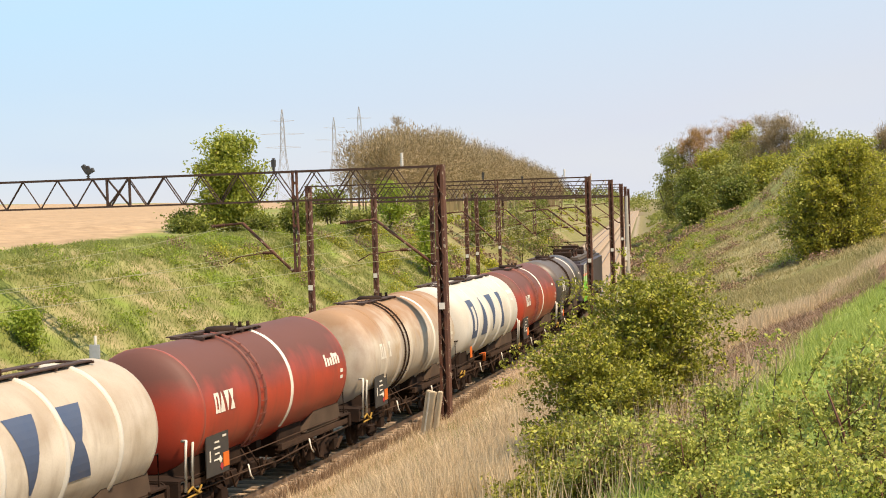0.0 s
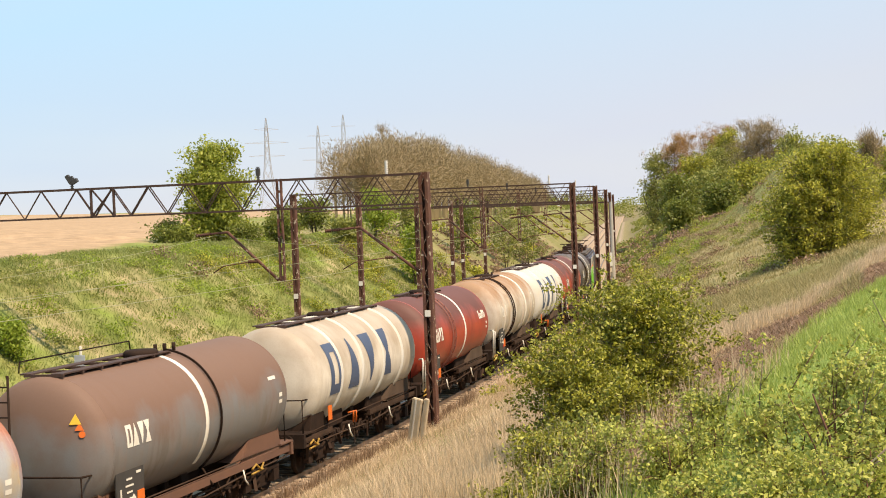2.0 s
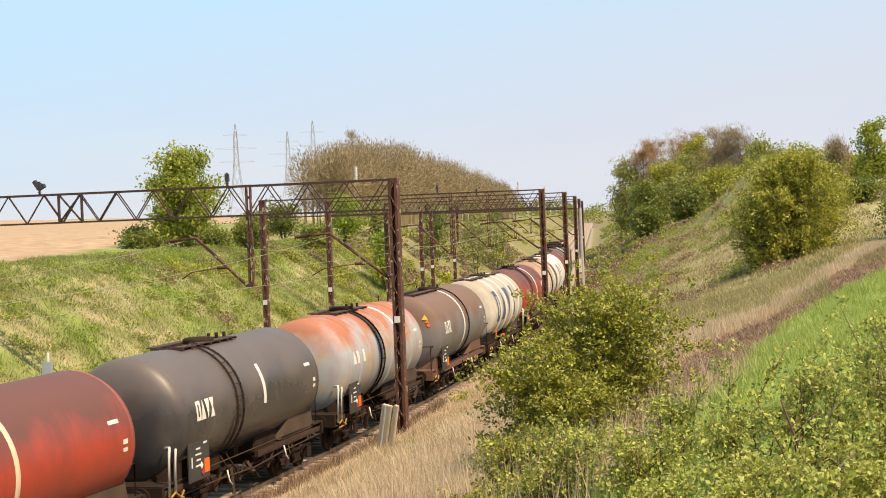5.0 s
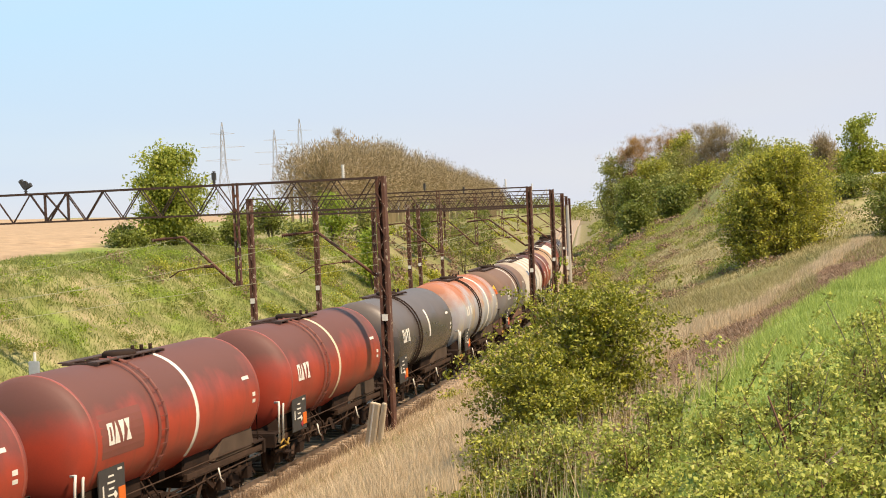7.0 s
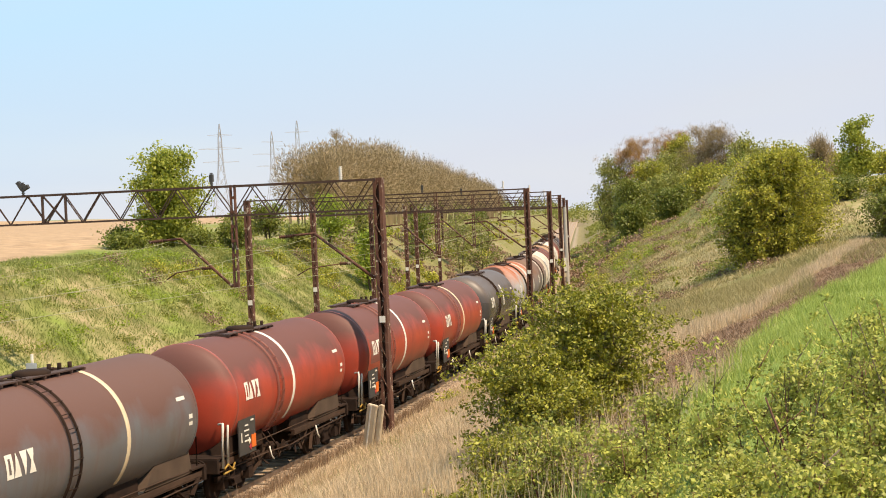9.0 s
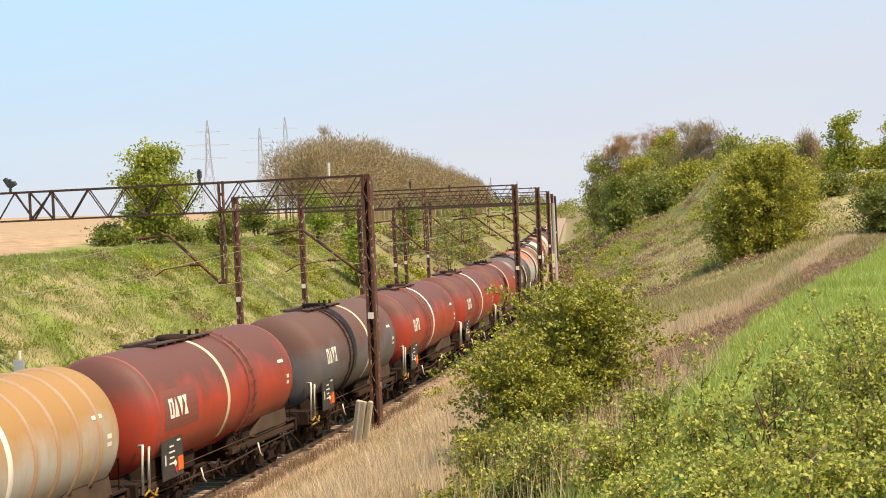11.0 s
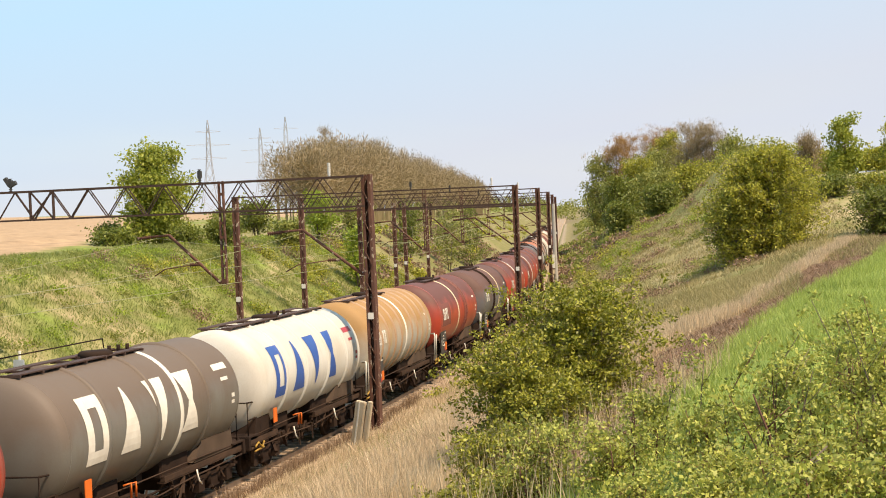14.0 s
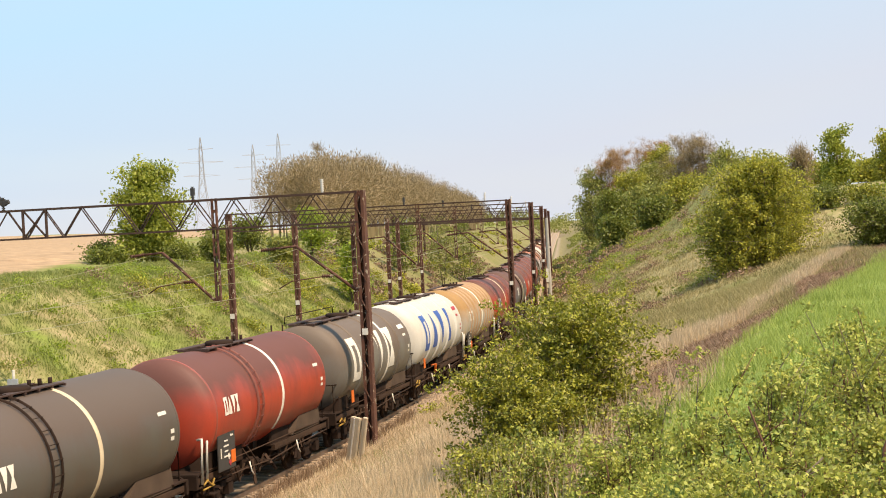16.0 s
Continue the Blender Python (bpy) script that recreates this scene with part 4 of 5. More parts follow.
    # hangers, pipes and levers along the sill
    for y, dy in ((-2.6, 0.35), (-0.4, -0.3), (0.9, 0.4), (2.6, -0.35)):
        bm = bmesh.new()
        bar(bm, (1.2, y, 0.98), (1.16, y + dy, 0.52), 0.05, 0.02)
        bar(bm, (1.2, y + 2 * dy, 0.98), (1.16, y + dy, 0.52), 0.05, 0.02)
        part("hanger", bm, SOOTY_SILL, fr)
    part("brake_pipe", tubes(([(1.27, -5.3, 0.88), (1.27, -2.0, 0.84), (1.2, 0.3, 0.72), (1.27, 2.2, 0.84), (1.27, 5.3, 0.88)], 0.022), ([(1.2, -5.2, 1.2), (1.25, -3.0, 1.26), (1.25, 3.0, 1.26), (1.2, 5.2, 1.2)], 0.018)), SOOTY_SILL, fr)
    for y in (-1.75, 2.25):
        part("lever", tubes(([(1.3, y, 1.0), (1.34, y + 0.03, 0.72), (1.36, y + 0.16, 0.6)], 0.022)), WHITE, fr, "white painted lever")
    part("air_hose", tubes(([(0.45, -5.5, 0.95), (0.5, -5.7, 0.6), (0.4, -5.8, 0.5)], 0.03), ([(0.45, 5.5, 0.95), (0.5, 5.7, 0.6), (0.4, 5.8, 0.5)], 0.03)), DARK, fr)
    bm = bmesh.new()
    box(bm, (0.2, 0, 0.95), (0.5, 0.7, 0.7))
    tube(bm, [(0.5, 0, 0.75), (1.25, 0, 0.68)], 0.09, 10)
    part("outlet_valve", bm, DARK, fr)
    for y in (-3.75, 3.75):
        build_bogie(root, y)
    # yellow brake handles and lashing hooks
    for y in ((-4.9, 3.1) if sill else (-4.75,)):
        bm = tubes(([(1.32, y - 0.36, 0.92), (1.34, y - 0.14, 1.02), (1.34, y + 0.14, 0.84), (1.32, y + 0.36, 0.98)], 0.03), ([(1.31, y - 0.36, 0.8), (1.31, y + 0.36, 0.82)], 0.028))
        part("handle", bm, YELLOW, fr, "worn yellow brake handle")
    if board:
        bd = part("notice_board", boxes(((1.44, f(-8.35), 1.66), (0.03, 1.2, 1.08))), BOARD, root, "black notice board with white lettering bars")
        for k in range(4):
            part("lettering_bar", boxes(((1.462, f(-8.35) - 0.05, 1.9 - 0.14 * k), (0.008, 0.34 if k % 2 else 0.24, 0.04))), WHITE, bd)
        part("lettering_bar", boxes(((1.462, f(-8.35) - 0.42, 1.6), (0.008, 0.06, 0.26))), WHITE, bd)
        part("lettering_bar", boxes(((1.462, f(-8.35) + 0.36, 2.0), (0.008, 0.2, 0.05))), WHITE, bd)
        for dz, dm in ((0.12, WHITE), (-0.06, RED_MARK)):
            ob = part("hazard_diamond", boxes(((0, 0, 0), (0.012, 0.13, 0.13))), dm, bd, "small hazard diamond")
            ob.matrix_basis = pose(1.466, f(-8.35) + 0.16 - dz * 0.4, 1.34 + dz, 45)
        part("hazard_plate", boxes(((1.465, f(-8.35) + 0.42, 1.42), (0.02, 0.3, 0.34))), ORANGE, bd, "orange hazard plate")
    else:
        part("hazard_plate", boxes(((1.40, f(-8.2), 1.62), (0.02, 0.3, 0.42))), ORANGE, root, "orange hazard plate")
        part("hose_bracket", tubes(([(1.3, f(-6.4), 1.35), (1.45, f(-6.3), 1.4), (1.42, f(-6.25), 1.05)], 0.03), ([(1.3, f(-6.1), 1.33), (1.45, f(-6.05), 1.38), (1.42, f(-6.0), 1.03)], 0.03)), ORANGE, root, "orange pipe bracket")
    if handrails:
        for dy in (0.0, 0.34):
            y = f(-9.75) + dy
            part("handrail", tubes(([(1.3, y, 0.95), (1.34, y, 2.0), (1.3, y + 0.1, 2.12), (1.15, y + 0.16, 2.1)], 0.036)), WHITE, root, "white bent handrail")
        part("step", boxes(((1.3, f(-9.2), 0.62), (0.3, 0.4, 0.03)), ((1.3, f(-9.38), 0.8), (0.03, 0.03, 0.4)), ((1.3, f(-9.02), 0.8), (0.03, 0.03, 0.4))), DARK, root)
    else:
        part("end_rail", tubes(([(1.2, -5.3, 1.2), (1.2, -5.3, 2.2), (0.2, -5.4, 2.2), (-1.1, -5.4, 2.2), (-1.1, -5.4, 1.2)], 0.025), ([(1.2, -5.3, 2.2), (1.2, -4.4, 2.15), (1.2, -4.4, 1.2)], 0.025), ([(1.2, -5.3, 1.7), (1.2, -4.4, 1.7)], 0.02)), DARK, root)
    part("front_rail", tubes(([(1.15, 5.3, 1.2), (1.15, 5.3, 2.0), (1.15, 4.7, 2.0), (1.15, 4.7, 1.2)], 0.025)), DARK, root)
    if ladder_rear:
        bm = tubes(([(-0.9, -5.25, 1.2), (-0.9, -5.2, 4.3)], 0.03), ([(-0.5, -5.25, 1.2), (-0.5, -5.2, 4.3)], 0.03))
        for k in range(9):
            bar(bm, (-0.9, -5.22, 1.5 + 0.32 * k), (-0.5, -5.22, 1.5 + 0.32 * k), 0.03)
        part("end_ladder", bm, DARK, root)
    return root


RIB_DUST = material("dusty_pinkish_rib_paint", (0.42, 0.28, 0.18), (0.33, 0.20, 0.11), rough=0.6, scale=3)
RIB5 = (-7.5, -5.6, -3.5, -1.5)
SPEED = 9.849
WAGONS = []


def add(front, **kw):
    WAGONS.append((build_wagon(**kw), front - HALF))


add(27.0, colour="grey", label="dark grey tank wagon behind the locomotive", band=-3.0)
add(16.0, colour="red", label="red-brown tank wagon with a white band", band=-4.0)
add(5.2, colour="white", label="dirty white ribbed tank wagon with dark painted blocks", ribs=RIB5, band=None, big=NAVY, logo=None, board=False, straps=None, handrails=False, walkway=(-9.0, -0.7))
add(-6.0, colour="stained", label="rust-stained tan and white ribbed tank wagon with a ladder", ribs=(-8.0, -6.6, -5.4, -3.4, -1.2), band=-2.6)
add(-17.7, colour="red", label="red-brown tank wagon with a white band and black board", band=-4.0, bars=True)
# the beige wagon's ribs get paler paint that puts their highlight into the colour
add(-29.1, colour="beige", label="dirty beige ribbed tank wagon with large navy blocks", ribs=RIB5, band=None, big=NAVY, logo=None, board=False, straps=None, handrails=False, tail_text=False, rib_mat=PAINT["white"], walkway=(-9.0, -0.7))
add(-40.9, colour="brown", label="brown and grey dusty tank wagon with a long side sill", band=-4.75, straps=(-4.1, -4.1), walkway=(-9.2, -4.4), sill=BROWN_SILL, ladder_rear=True, warning=True, handrails=False)
add(-53.4, colour="rust", label="faded rust-red and pale grey tank wagon with hoops", ribs=(-7.9, -4.3, -1.6), band=-2.9, logo="wedge", straps=(-5.7, -5.3))
add(-65.5, colour="grey", label="clean dark grey tank wagon with a domed end", band=-4.2, band_span=(-0.12, 0.6))
add(-77.3, colour="red", label="red-brown tank wagon with a cream band", band=-4.6, band_mat=CREAM)
add(-89.0, colour="red", label="red-brown tank wagon with repainted patches", band=-4.0, dull_patch=True)
add(-100.9, colour="red", label="dusty red-brown tank wagon with a white band", band=-4.8)
add(-112.6, colour="rusty_grey", label="grey-brown tank wagon with a cream band", band=-3.6, band_mat=CREAM)
add(-124.6, colour="red", label="red-brown tank wagon with a cream band and black board", band=-4.9, band_mat=CREAM, straps=(-3.5, -3.1), dull_patch=True)
add(-135.9, colour="tan", label="rusty tan closely ribbed tank wagon", ribs=(-8.2, -7.2, -6.2, -5.2, -3.5, -2.6, -1.7, -0.8), band=-4.4, rib_mat=RIB_DUST, straps=None, rib_width=0.085, walkway=(-8.6, -3.4))
add(-147.1, colour="white", label="clean white ribbed tank wagon with large blue blocks", ribs=RIB5, band=None, big=BLUE, logo=None, board=False, straps=None, handrails=False, walkway=(-9.0, -0.7))
add(-158.4, colour="dusty", label="dusty grey ribbed tank wagon with large white blocks", ribs=(-7.4, -4.9, -2.0), band=-3.6, big=WHITE, logo=None, board=False, straps=None, handrails=False, ladder_rear=True, walkway=(-9.2, -3.4))
add(-170.1, colour="red", label="red-brown tank wagon with white band and dusty top", band=-4.0)
add(-181.6, colour="olive", label="grey-brown tank wagon with a white and orange band", band=-4.0, band_mat=CREAM)


def build_loco():
    """An electric locomotive, seen from behind and above at the head of the train."""
    root = new("locomotive")
    purple = material("dark_purple_loco_paint", (0.045, 0.037, 0.05), (0.065, 0.05, 0.06), rough=0.5, scale=1.0)
    lime = material("lime_panel_paint", (0.16, 0.55, 0.03), (0.11, 0.42, 0.03), rough=0.5, scale=2)
    roofc = material("dark_roof_paint", (0.07, 0.055, 0.05), (0.11, 0.08, 0.06), rough=0.7)
    glass = material("dark_cab_glass", (0.02, 0.025, 0.03), rough=0.1)
    bm = boxes(((0, 0, 2.45), (2.9, 15.2, 2.5)))
    bmesh.ops.bevel(bm, geom=[e for e in bm.edges], offset=0.18, segments=3, affect="EDGES")
    body = part("body", bm, purple, root)
    bm = boxes(((0, 0, 3.8), (2.3, 13.0, 0.28)))
    bmesh.ops.bevel(bm, geom=[e for e in bm.edges], offset=0.1, segments=2, affect="EDGES")
    part("roof", bm, roofc, body)
    part("side_panel", boxes(((1.455, -4.9, 2.05), (0.012, 4.8, 1.5))), lime, body, "bright lime green side panel")
    part("stripe", boxes(((1.457, -4.9, 2.88), (0.014, 4.8, 0.12))), ORANGE, body, "thin orange stripe")
    for y in (-8.2, -7.2, -5.2, -3.6):
        part("stripe", boxes(((1.46, y + 1.5, 3.0), (0.012, 0.35, 1.1 if y < -6 else 1.6))), WHITE, body)
    for sx in (-0.62, 0.62):
        part("window", boxes(((sx, -7.61, 2.95), (0.95, 0.02, 0.7))), glass, body)
    for y in (-4.6, 4.6):
        pan = part("pantograph", tubes(([(-0.6, y, 4.0), (-0.5, y + 0.8, 4.35), (-0.7, y, 4.55)], 0.03), ([(0.6, y, 4.0), (0.5, y + 0.8, 4.35), (0.7, y, 4.55)], 0.03), ([(-0.9, y, 4.57), (0.9, y, 4.57)], 0.035)), DARK, root)
        bm = bmesh.new()
        for sx in (-0.7, 0.7):
            insulator(bm, (sx, y - 0.6, 3.9), (sx, y - 0.6, 4.2))
            insulator(bm, (sx, y + 0.9, 3.9), (sx, y + 0.9, 4.2))
        part("insulator", bm, RUSTY, pan)
    for k, (y, w, hh) in enumerate(((-6.2, 1.0, 0.35), (-2.9, 1.3, 0.45), (-0.8, 1.5, 0.3), (1.4, 1.1, 0.5), (3.0, 0.8, 0.35))):
        bm = boxes(((0.15 * (-1) ** k, y, 3.93 + hh / 2), (w, 0.9, hh)))
        bmesh.ops.bevel(bm, geom=bm.edges[:], offset=0.06, segments=1, affect="EDGES")
        part("roof_box", bm, DARK, root)
    part("roof_conductor", tubes(([(0.3, -4, 4.25), (0.3, 4, 4.25)], 0.025), ([(-0.3, -4, 4.2), (-0.3, 4, 4.2)], 0.025)), RUSTY, root)
    part("underframe", boxes(((0, 0, 1.05), (2.7, 15.0, 0.35)), ((0, 0, 0.7), (2.2, 4.5, 0.6))), DARK, root)
    for y in (-4.4, 4.4):
        build_bogie(root, y)
    return tagged(root, "dark purple electric locomotive with lime green panels", "locomotive")


LOCO = (build_loco(), 36.0)

# ---- plants ----
def leaf_cloud(rng, centres, radius, count, size, flat=0.8, thin=False):
    """Corners of small bent leaves scattered round the centres."""
    c = centres[rng.randint(0, len(centres), count)]
    d = rng.normal(size=(count, 3))
    d *= (rng.uniform(0, 1, count) ** 0.5 / np.linalg.norm(d, axis=1))[:, None]
    p = c + d * radius * np.array([1, 1, flat])
    u = rng.normal(size=(count, 3))
    u /= np.linalg.norm(u, axis=1)[:, None]
    w = rng.normal(size=(count, 3))
    w[:, 2] += 0.8
    v = np.cross(u, w)
    v /= np.linalg.norm(v, axis=1)[:, None] + 1e-6
    L = (size * rng.uniform(0.6, 1.4, count))[:, None]
    wide = 0.55
    if thin:
        u = u * 0.5 + d / (np.linalg.norm(d, axis=1)[:, None] + 1e-6) * 0.4 + np.array([0, 0, 0.5])
        L, wide = L * 1.7, 0.06
    return np.stack([p - u * L, p + v * L * wide, p + u * L, p - v * L * wide], 1).reshape(-1, 3)


def branches(rng, height, spread, n, trunk=0.12, low=0.15, stems=1, lean=0.0):
    """Stems with limbs that rise and spread; returns the tubes and the places where twigs end."""
    items, tips, stem_of = [], [], []
    for k in range(stems):
        mark = len(items)
        a = rng.uniform(0, 6.28)
        off = spread * 0.5 * (stems > 1) * rng.uniform(0.3, 1)
        base = np.array([math.cos(a) * 0.15 * (stems > 1), math.sin(a) * 0.15 * (stems > 1), -0.2])
        top = np.array([math.cos(a) * off + lean, math.sin(a) * off, height * rng.uniform(0.75, 0.95)])
        mid = (base + top) / 2 + rng.normal(size=3) * 0.06 * height
        items.append(([tuple(base), tuple(mid), tuple(top)], [trunk, trunk * 0.6, trunk * 0.15]))
        tips += [mid, top]
        for j in range(n):
            t = rng.uniform(low, 0.95)
            p = base * (1 - t) ** 2 + 2 * mid * t * (1 - t) + top * t * t
            b = rng.uniform(0, 6.28)
            reach = spread * rng.uniform(0.45, 1.05) * math.sin(min(1.0, 0.35 + (1 - abs(2 * t - 0.9)) * 0.9) * math.pi / 2)
            end = p + np.array([math.cos(b) * reach, math.sin(b) * reach, reach * rng.uniform(0.0, 0.7)])
            m = (p + end) / 2 + np.array([0, 0, reach * 0.12]) + rng.normal(size=3) * 0.05 * reach
            r = trunk * 0.4 * (1 - t * 0.6)
            items.append(([tuple(p), tuple(m), tuple(end)], [r, r * 0.6, r * 0.15]))
            tips += [m, end, (p + m) / 2, (m + end) / 2]
            for q in range(2):
                e2 = m + rng.normal(size=3) * reach * 0.35
                items.append(([tuple(m), tuple(e2)], [r * 0.5, r * 0.1]))
                tips += [e2, (m + e2) / 2]
        stem_of.append((mark, len(items)))
    return items, np.array(tips), stem_of


def plant(name, label, category, x, y, height, spread, leaves, size, leaf, bark=None, limbs=14, stems=1, trunk=0.12, low=0.15, radius=0.5, seed=0, group="", z=None, top=None):
    rng = np.random.RandomState(seed + 11)
    root = new(name)
    tagged(root, label, category, group)
    if top is not None:
        height = max(0.5, top - (zg(x, y) if z is None else z))
    items, tips, stem_of = branches(rng, height, spread, limbs, trunk, low, stems)
    reach = np.percentile(np.hypot(tips[:, 0], tips[:, 1]), 97) + radius * 0.6
    scale = np.array([spread / reach, spread / reach, height / (tips[:, 2].max() + radius * 0.7)])
    tips = tips * scale
    for i0, i1 in stem_of:
        part("trunk" if stems == 1 else "stem", tubes(*[([tuple(np.array(p) * scale) for p in pts], rr) for pts, rr in items[i0:i1]], n=5), bark or BARK, root)
    co = leaf_cloud(rng, tips, radius, leaves, size, thin=leaf in (TWIG_FAR, TWIG_RED))
    co[:, 2] = np.maximum(co[:, 2], 0.02)
    part("crown", fast_mesh("crown", co, 4, leaf), leaf, root)
    root.matrix_basis = pose(x, y, (zg(x, y) if z is None else z), 0, 0, seed * 47 % 360)
    return root


# the bank towards the field
plant("tree", "young broad green tree at the edge of the field", "tree", -13.4, 95, 6.5, 2.75, 26000, 0.105, LEAF_TREE, limbs=40, trunk=0.16, low=0.08, radius=0.8, seed=1, top=13.1)
for k, (x, y, hgt) in enumerate(((-16.9, 96, 1.9), (-9.8, 97, 2.2), (-11.5, 93, 1.5), (-15.9, 92, 1.4))):
    plant("shrub", "low dark green shrub under the field tree", "shrub", x, y, hgt, 1.6, 2500, 0.09, LEAF_DARK, limbs=10, stems=4, trunk=0.04, radius=0.5, seed=20 + k, group="shrubs on the bank")
plant("shrub", "bright green shrub on the grassy bank", "shrub", -14.9, 52.5, 1.7, 0.75, 3500, 0.06, LEAF_SPRING, limbs=9, stems=4, trunk=0.03, radius=0.35, seed=31, group="shrubs on the bank")
for k, (x, y, top, sp, m) in enumerate(((-9.0, 118, 9.8, 2.4, LEAF_DARK), (-4.5, 124, 10.0, 2.2, LEAF_SPRING), (-1.5, 128, 9.4, 2.0, LEAF_FAR), (-6, 108, 7.6, 1.6, LEAF_FAR), (4, 150, 9.2, 2.6, LEAF_DARK), (-1, 110, 7.2, 1.6, LEAF_SPRING), (9, 170, 9.0, 2.8, LEAF_FAR), (13, 190, 9, 3, LEAF_DARK), (-12, 125, 9, 2.2, LEAF_FAR))):
    plant("shrub", "rounded shrub on the crest of the bank", "shrub", x, y, 3, sp, 3000, 0.12, m, limbs=12, stems=4, trunk=0.05, radius=0.6, seed=40 + k, top=top, group="shrubs on the bank")

# the opposite bank
BANK_BUSHES = ((19.0, 70, 10.4, 2.4, LEAF_BANK, 22000), (17.3, 69.5, 8.3, 1.6, LEAF_BANK, 9000), (20.6, 73, 9.6, 2.4, LEAF_BANK, 14000), (26.6, 74, 8.6, 2.2, LEAF_DARK, 12000), (30.5, 78, 8.4, 2.4, LEAF_BANK, 9000), (24, 92, 9.4, 2.4, LEAF_BANK, 8000))
for k, (x, y, top, sp, m, n) in enumerate(BANK_BUSHES):
    plant("bush", "large rounded olive-green bush on the bank" if k < 3 else "dense dark green bush on the bank", "bush", x, y, 4, sp, int(n * 1.7), 0.066, m, limbs=26, stems=9, trunk=0.07, low=0.02, radius=0.30, seed=3 + k, top=top, group="bushes on the bank")
CREST = ((33.4, 212, 15.6, 3.2, LEAF_FAR, 5000), (37.2, 212, 18.0, 3.8, TWIG_RED, 8000), (41.0, 210, 19.0, 4.0, TWIG_RED, 8000), (43.5, 206, 17.8, 3.4, LEAF_BANK, 6000), (40.0, 203, 15.8, 3.4, LEAF_FAR, 5000),
         (42.5, 190, 18.2, 3.4, TWIG_FAR, 6500), (45.2, 188, 18.2, 3.6, TWIG_FAR, 6500), (46.5, 185, 16.6, 3.4, LEAF_FAR, 6000), (50.5, 185, 15.2, 3.6, LEAF_FAR, 6000), (36.5, 196, 14.4, 3.0, LEAF_BANK, 5000),
         (30.5, 176, 11.2, 2.8, LEAF_FAR, 5000), (28.6, 165, 11.2, 2.5, LEAF_DARK, 6000), (32.5, 168, 12.0, 3.0, LEAF_FAR, 6000), (36, 160, 12.4, 3.2, LEAF_BANK, 6000), (40.5, 158, 13.4, 3.4, LEAF_FAR, 6000), (44, 150, 13.0, 3.4, LEAF_BANK, 6500),
         (25.9, 150, 8.6, 1.9, LEAF_DARK, 4500), (28.6, 143, 9.6, 2.1, LEAF_DARK, 5000), (34.5, 146, 11.0, 2.8, LEAF_BANK, 5500),
         (32.4, 127, 11.8, 2.2, LEAF_DARK, 6500), (35.2, 124, 12.0, 2.3, LEAF_BANK, 6500), (38.5, 121, 11.6, 2.4, LEAF_BANK, 6000), (42, 119, 11.6, 2.6, LEAF_BANK, 6000), (46, 120, 12, 2.8, LEAF_BANK, 6000), (33.6, 111, 12.9, 1.3, TWIG_FAR, 1500))
for k, (x, y, top, sp, m, n) in enumerate(CREST):
    plant("tree", {"bare_brown_twigs": "bare grey-brown tree on the cutting's crest", "red_brown_budding_twigs": "red-brown budding tree on the cutting's crest"}.get(m.name, "green leafing tree on the cutting's crest"), "tree", x, y, 8, sp, int(n * (5.0 if m in (TWIG_FAR, TWIG_RED) else 1.7)), 0.14, m, limbs=26, stems=4, trunk=0.11, low=0.02, radius=0.75, seed=60 + k, top=top, group="trees on the cutting's crest")
for k, (x, y, top, sp) in enumerate(((34.0, 103.5, 13.4, 1.55), (37.8, 103.3, 13.0, 1.9), (42, 106, 12.4, 2.2))):
    plant("tree", "fresh green tree on the terrace above the bank", "tree", x, y, 5, sp, 6500, 0.10, LEAF_TREE if k % 2 == 0 else LEAF_BANK, limbs=24, trunk=0.12, low=0.08, radius=0.6, seed=80 + k, top=top, group="trees on the terrace")

# near bushes below the camera
plant("bush", "tall loose olive-leaved bush standing in dry grass", "bush", 2.98, 21.5, 2, 1.32, 32000, 0.028, LEAF_BUSH, bark=BARK, limbs=15, stems=15, trunk=0.018, low=0.28, radius=0.10, seed=5, top=6.7, group="near bushes")
plant("bush", "tall loose olive-leaved bush standing in dry grass", "bush", 1.95, 20.6, 2, 1.02, 20000, 0.027, LEAF_BUSH, bark=BARK, limbs=13, stems=11, trunk=0.016, low=0.15, radius=0.11, seed=6, top=5.85, group="near bushes")
plant("bush", "low loose olive-leaved bush in dry grass", "bush", 2.35, 19.6, 2, 0.9, 13000, 0.027, LEAF_BUSH, bark=BARK, limbs=12, stems=10, trunk=0.015, low=0.15, radius=0.11, seed=8, top=5.35, group="near bushes")
for k, (x, y, top, sp) in enumerate(((1.05, 15.2, 4.75, 0.65), (1.5, 16.9, 5.05, 0.75), (1.35, 14.2, 4.95, 0.5))):
    plant("bush", "low loose olive-leaved bush in dry grass", "bush", x, y, 2, sp, 9500, 0.024, LEAF_BUSH, bark=BARK, limbs=11, stems=8, trunk=0.013, low=0.12, radius=0.1, seed=160 + k, top=top, group="near bushes")
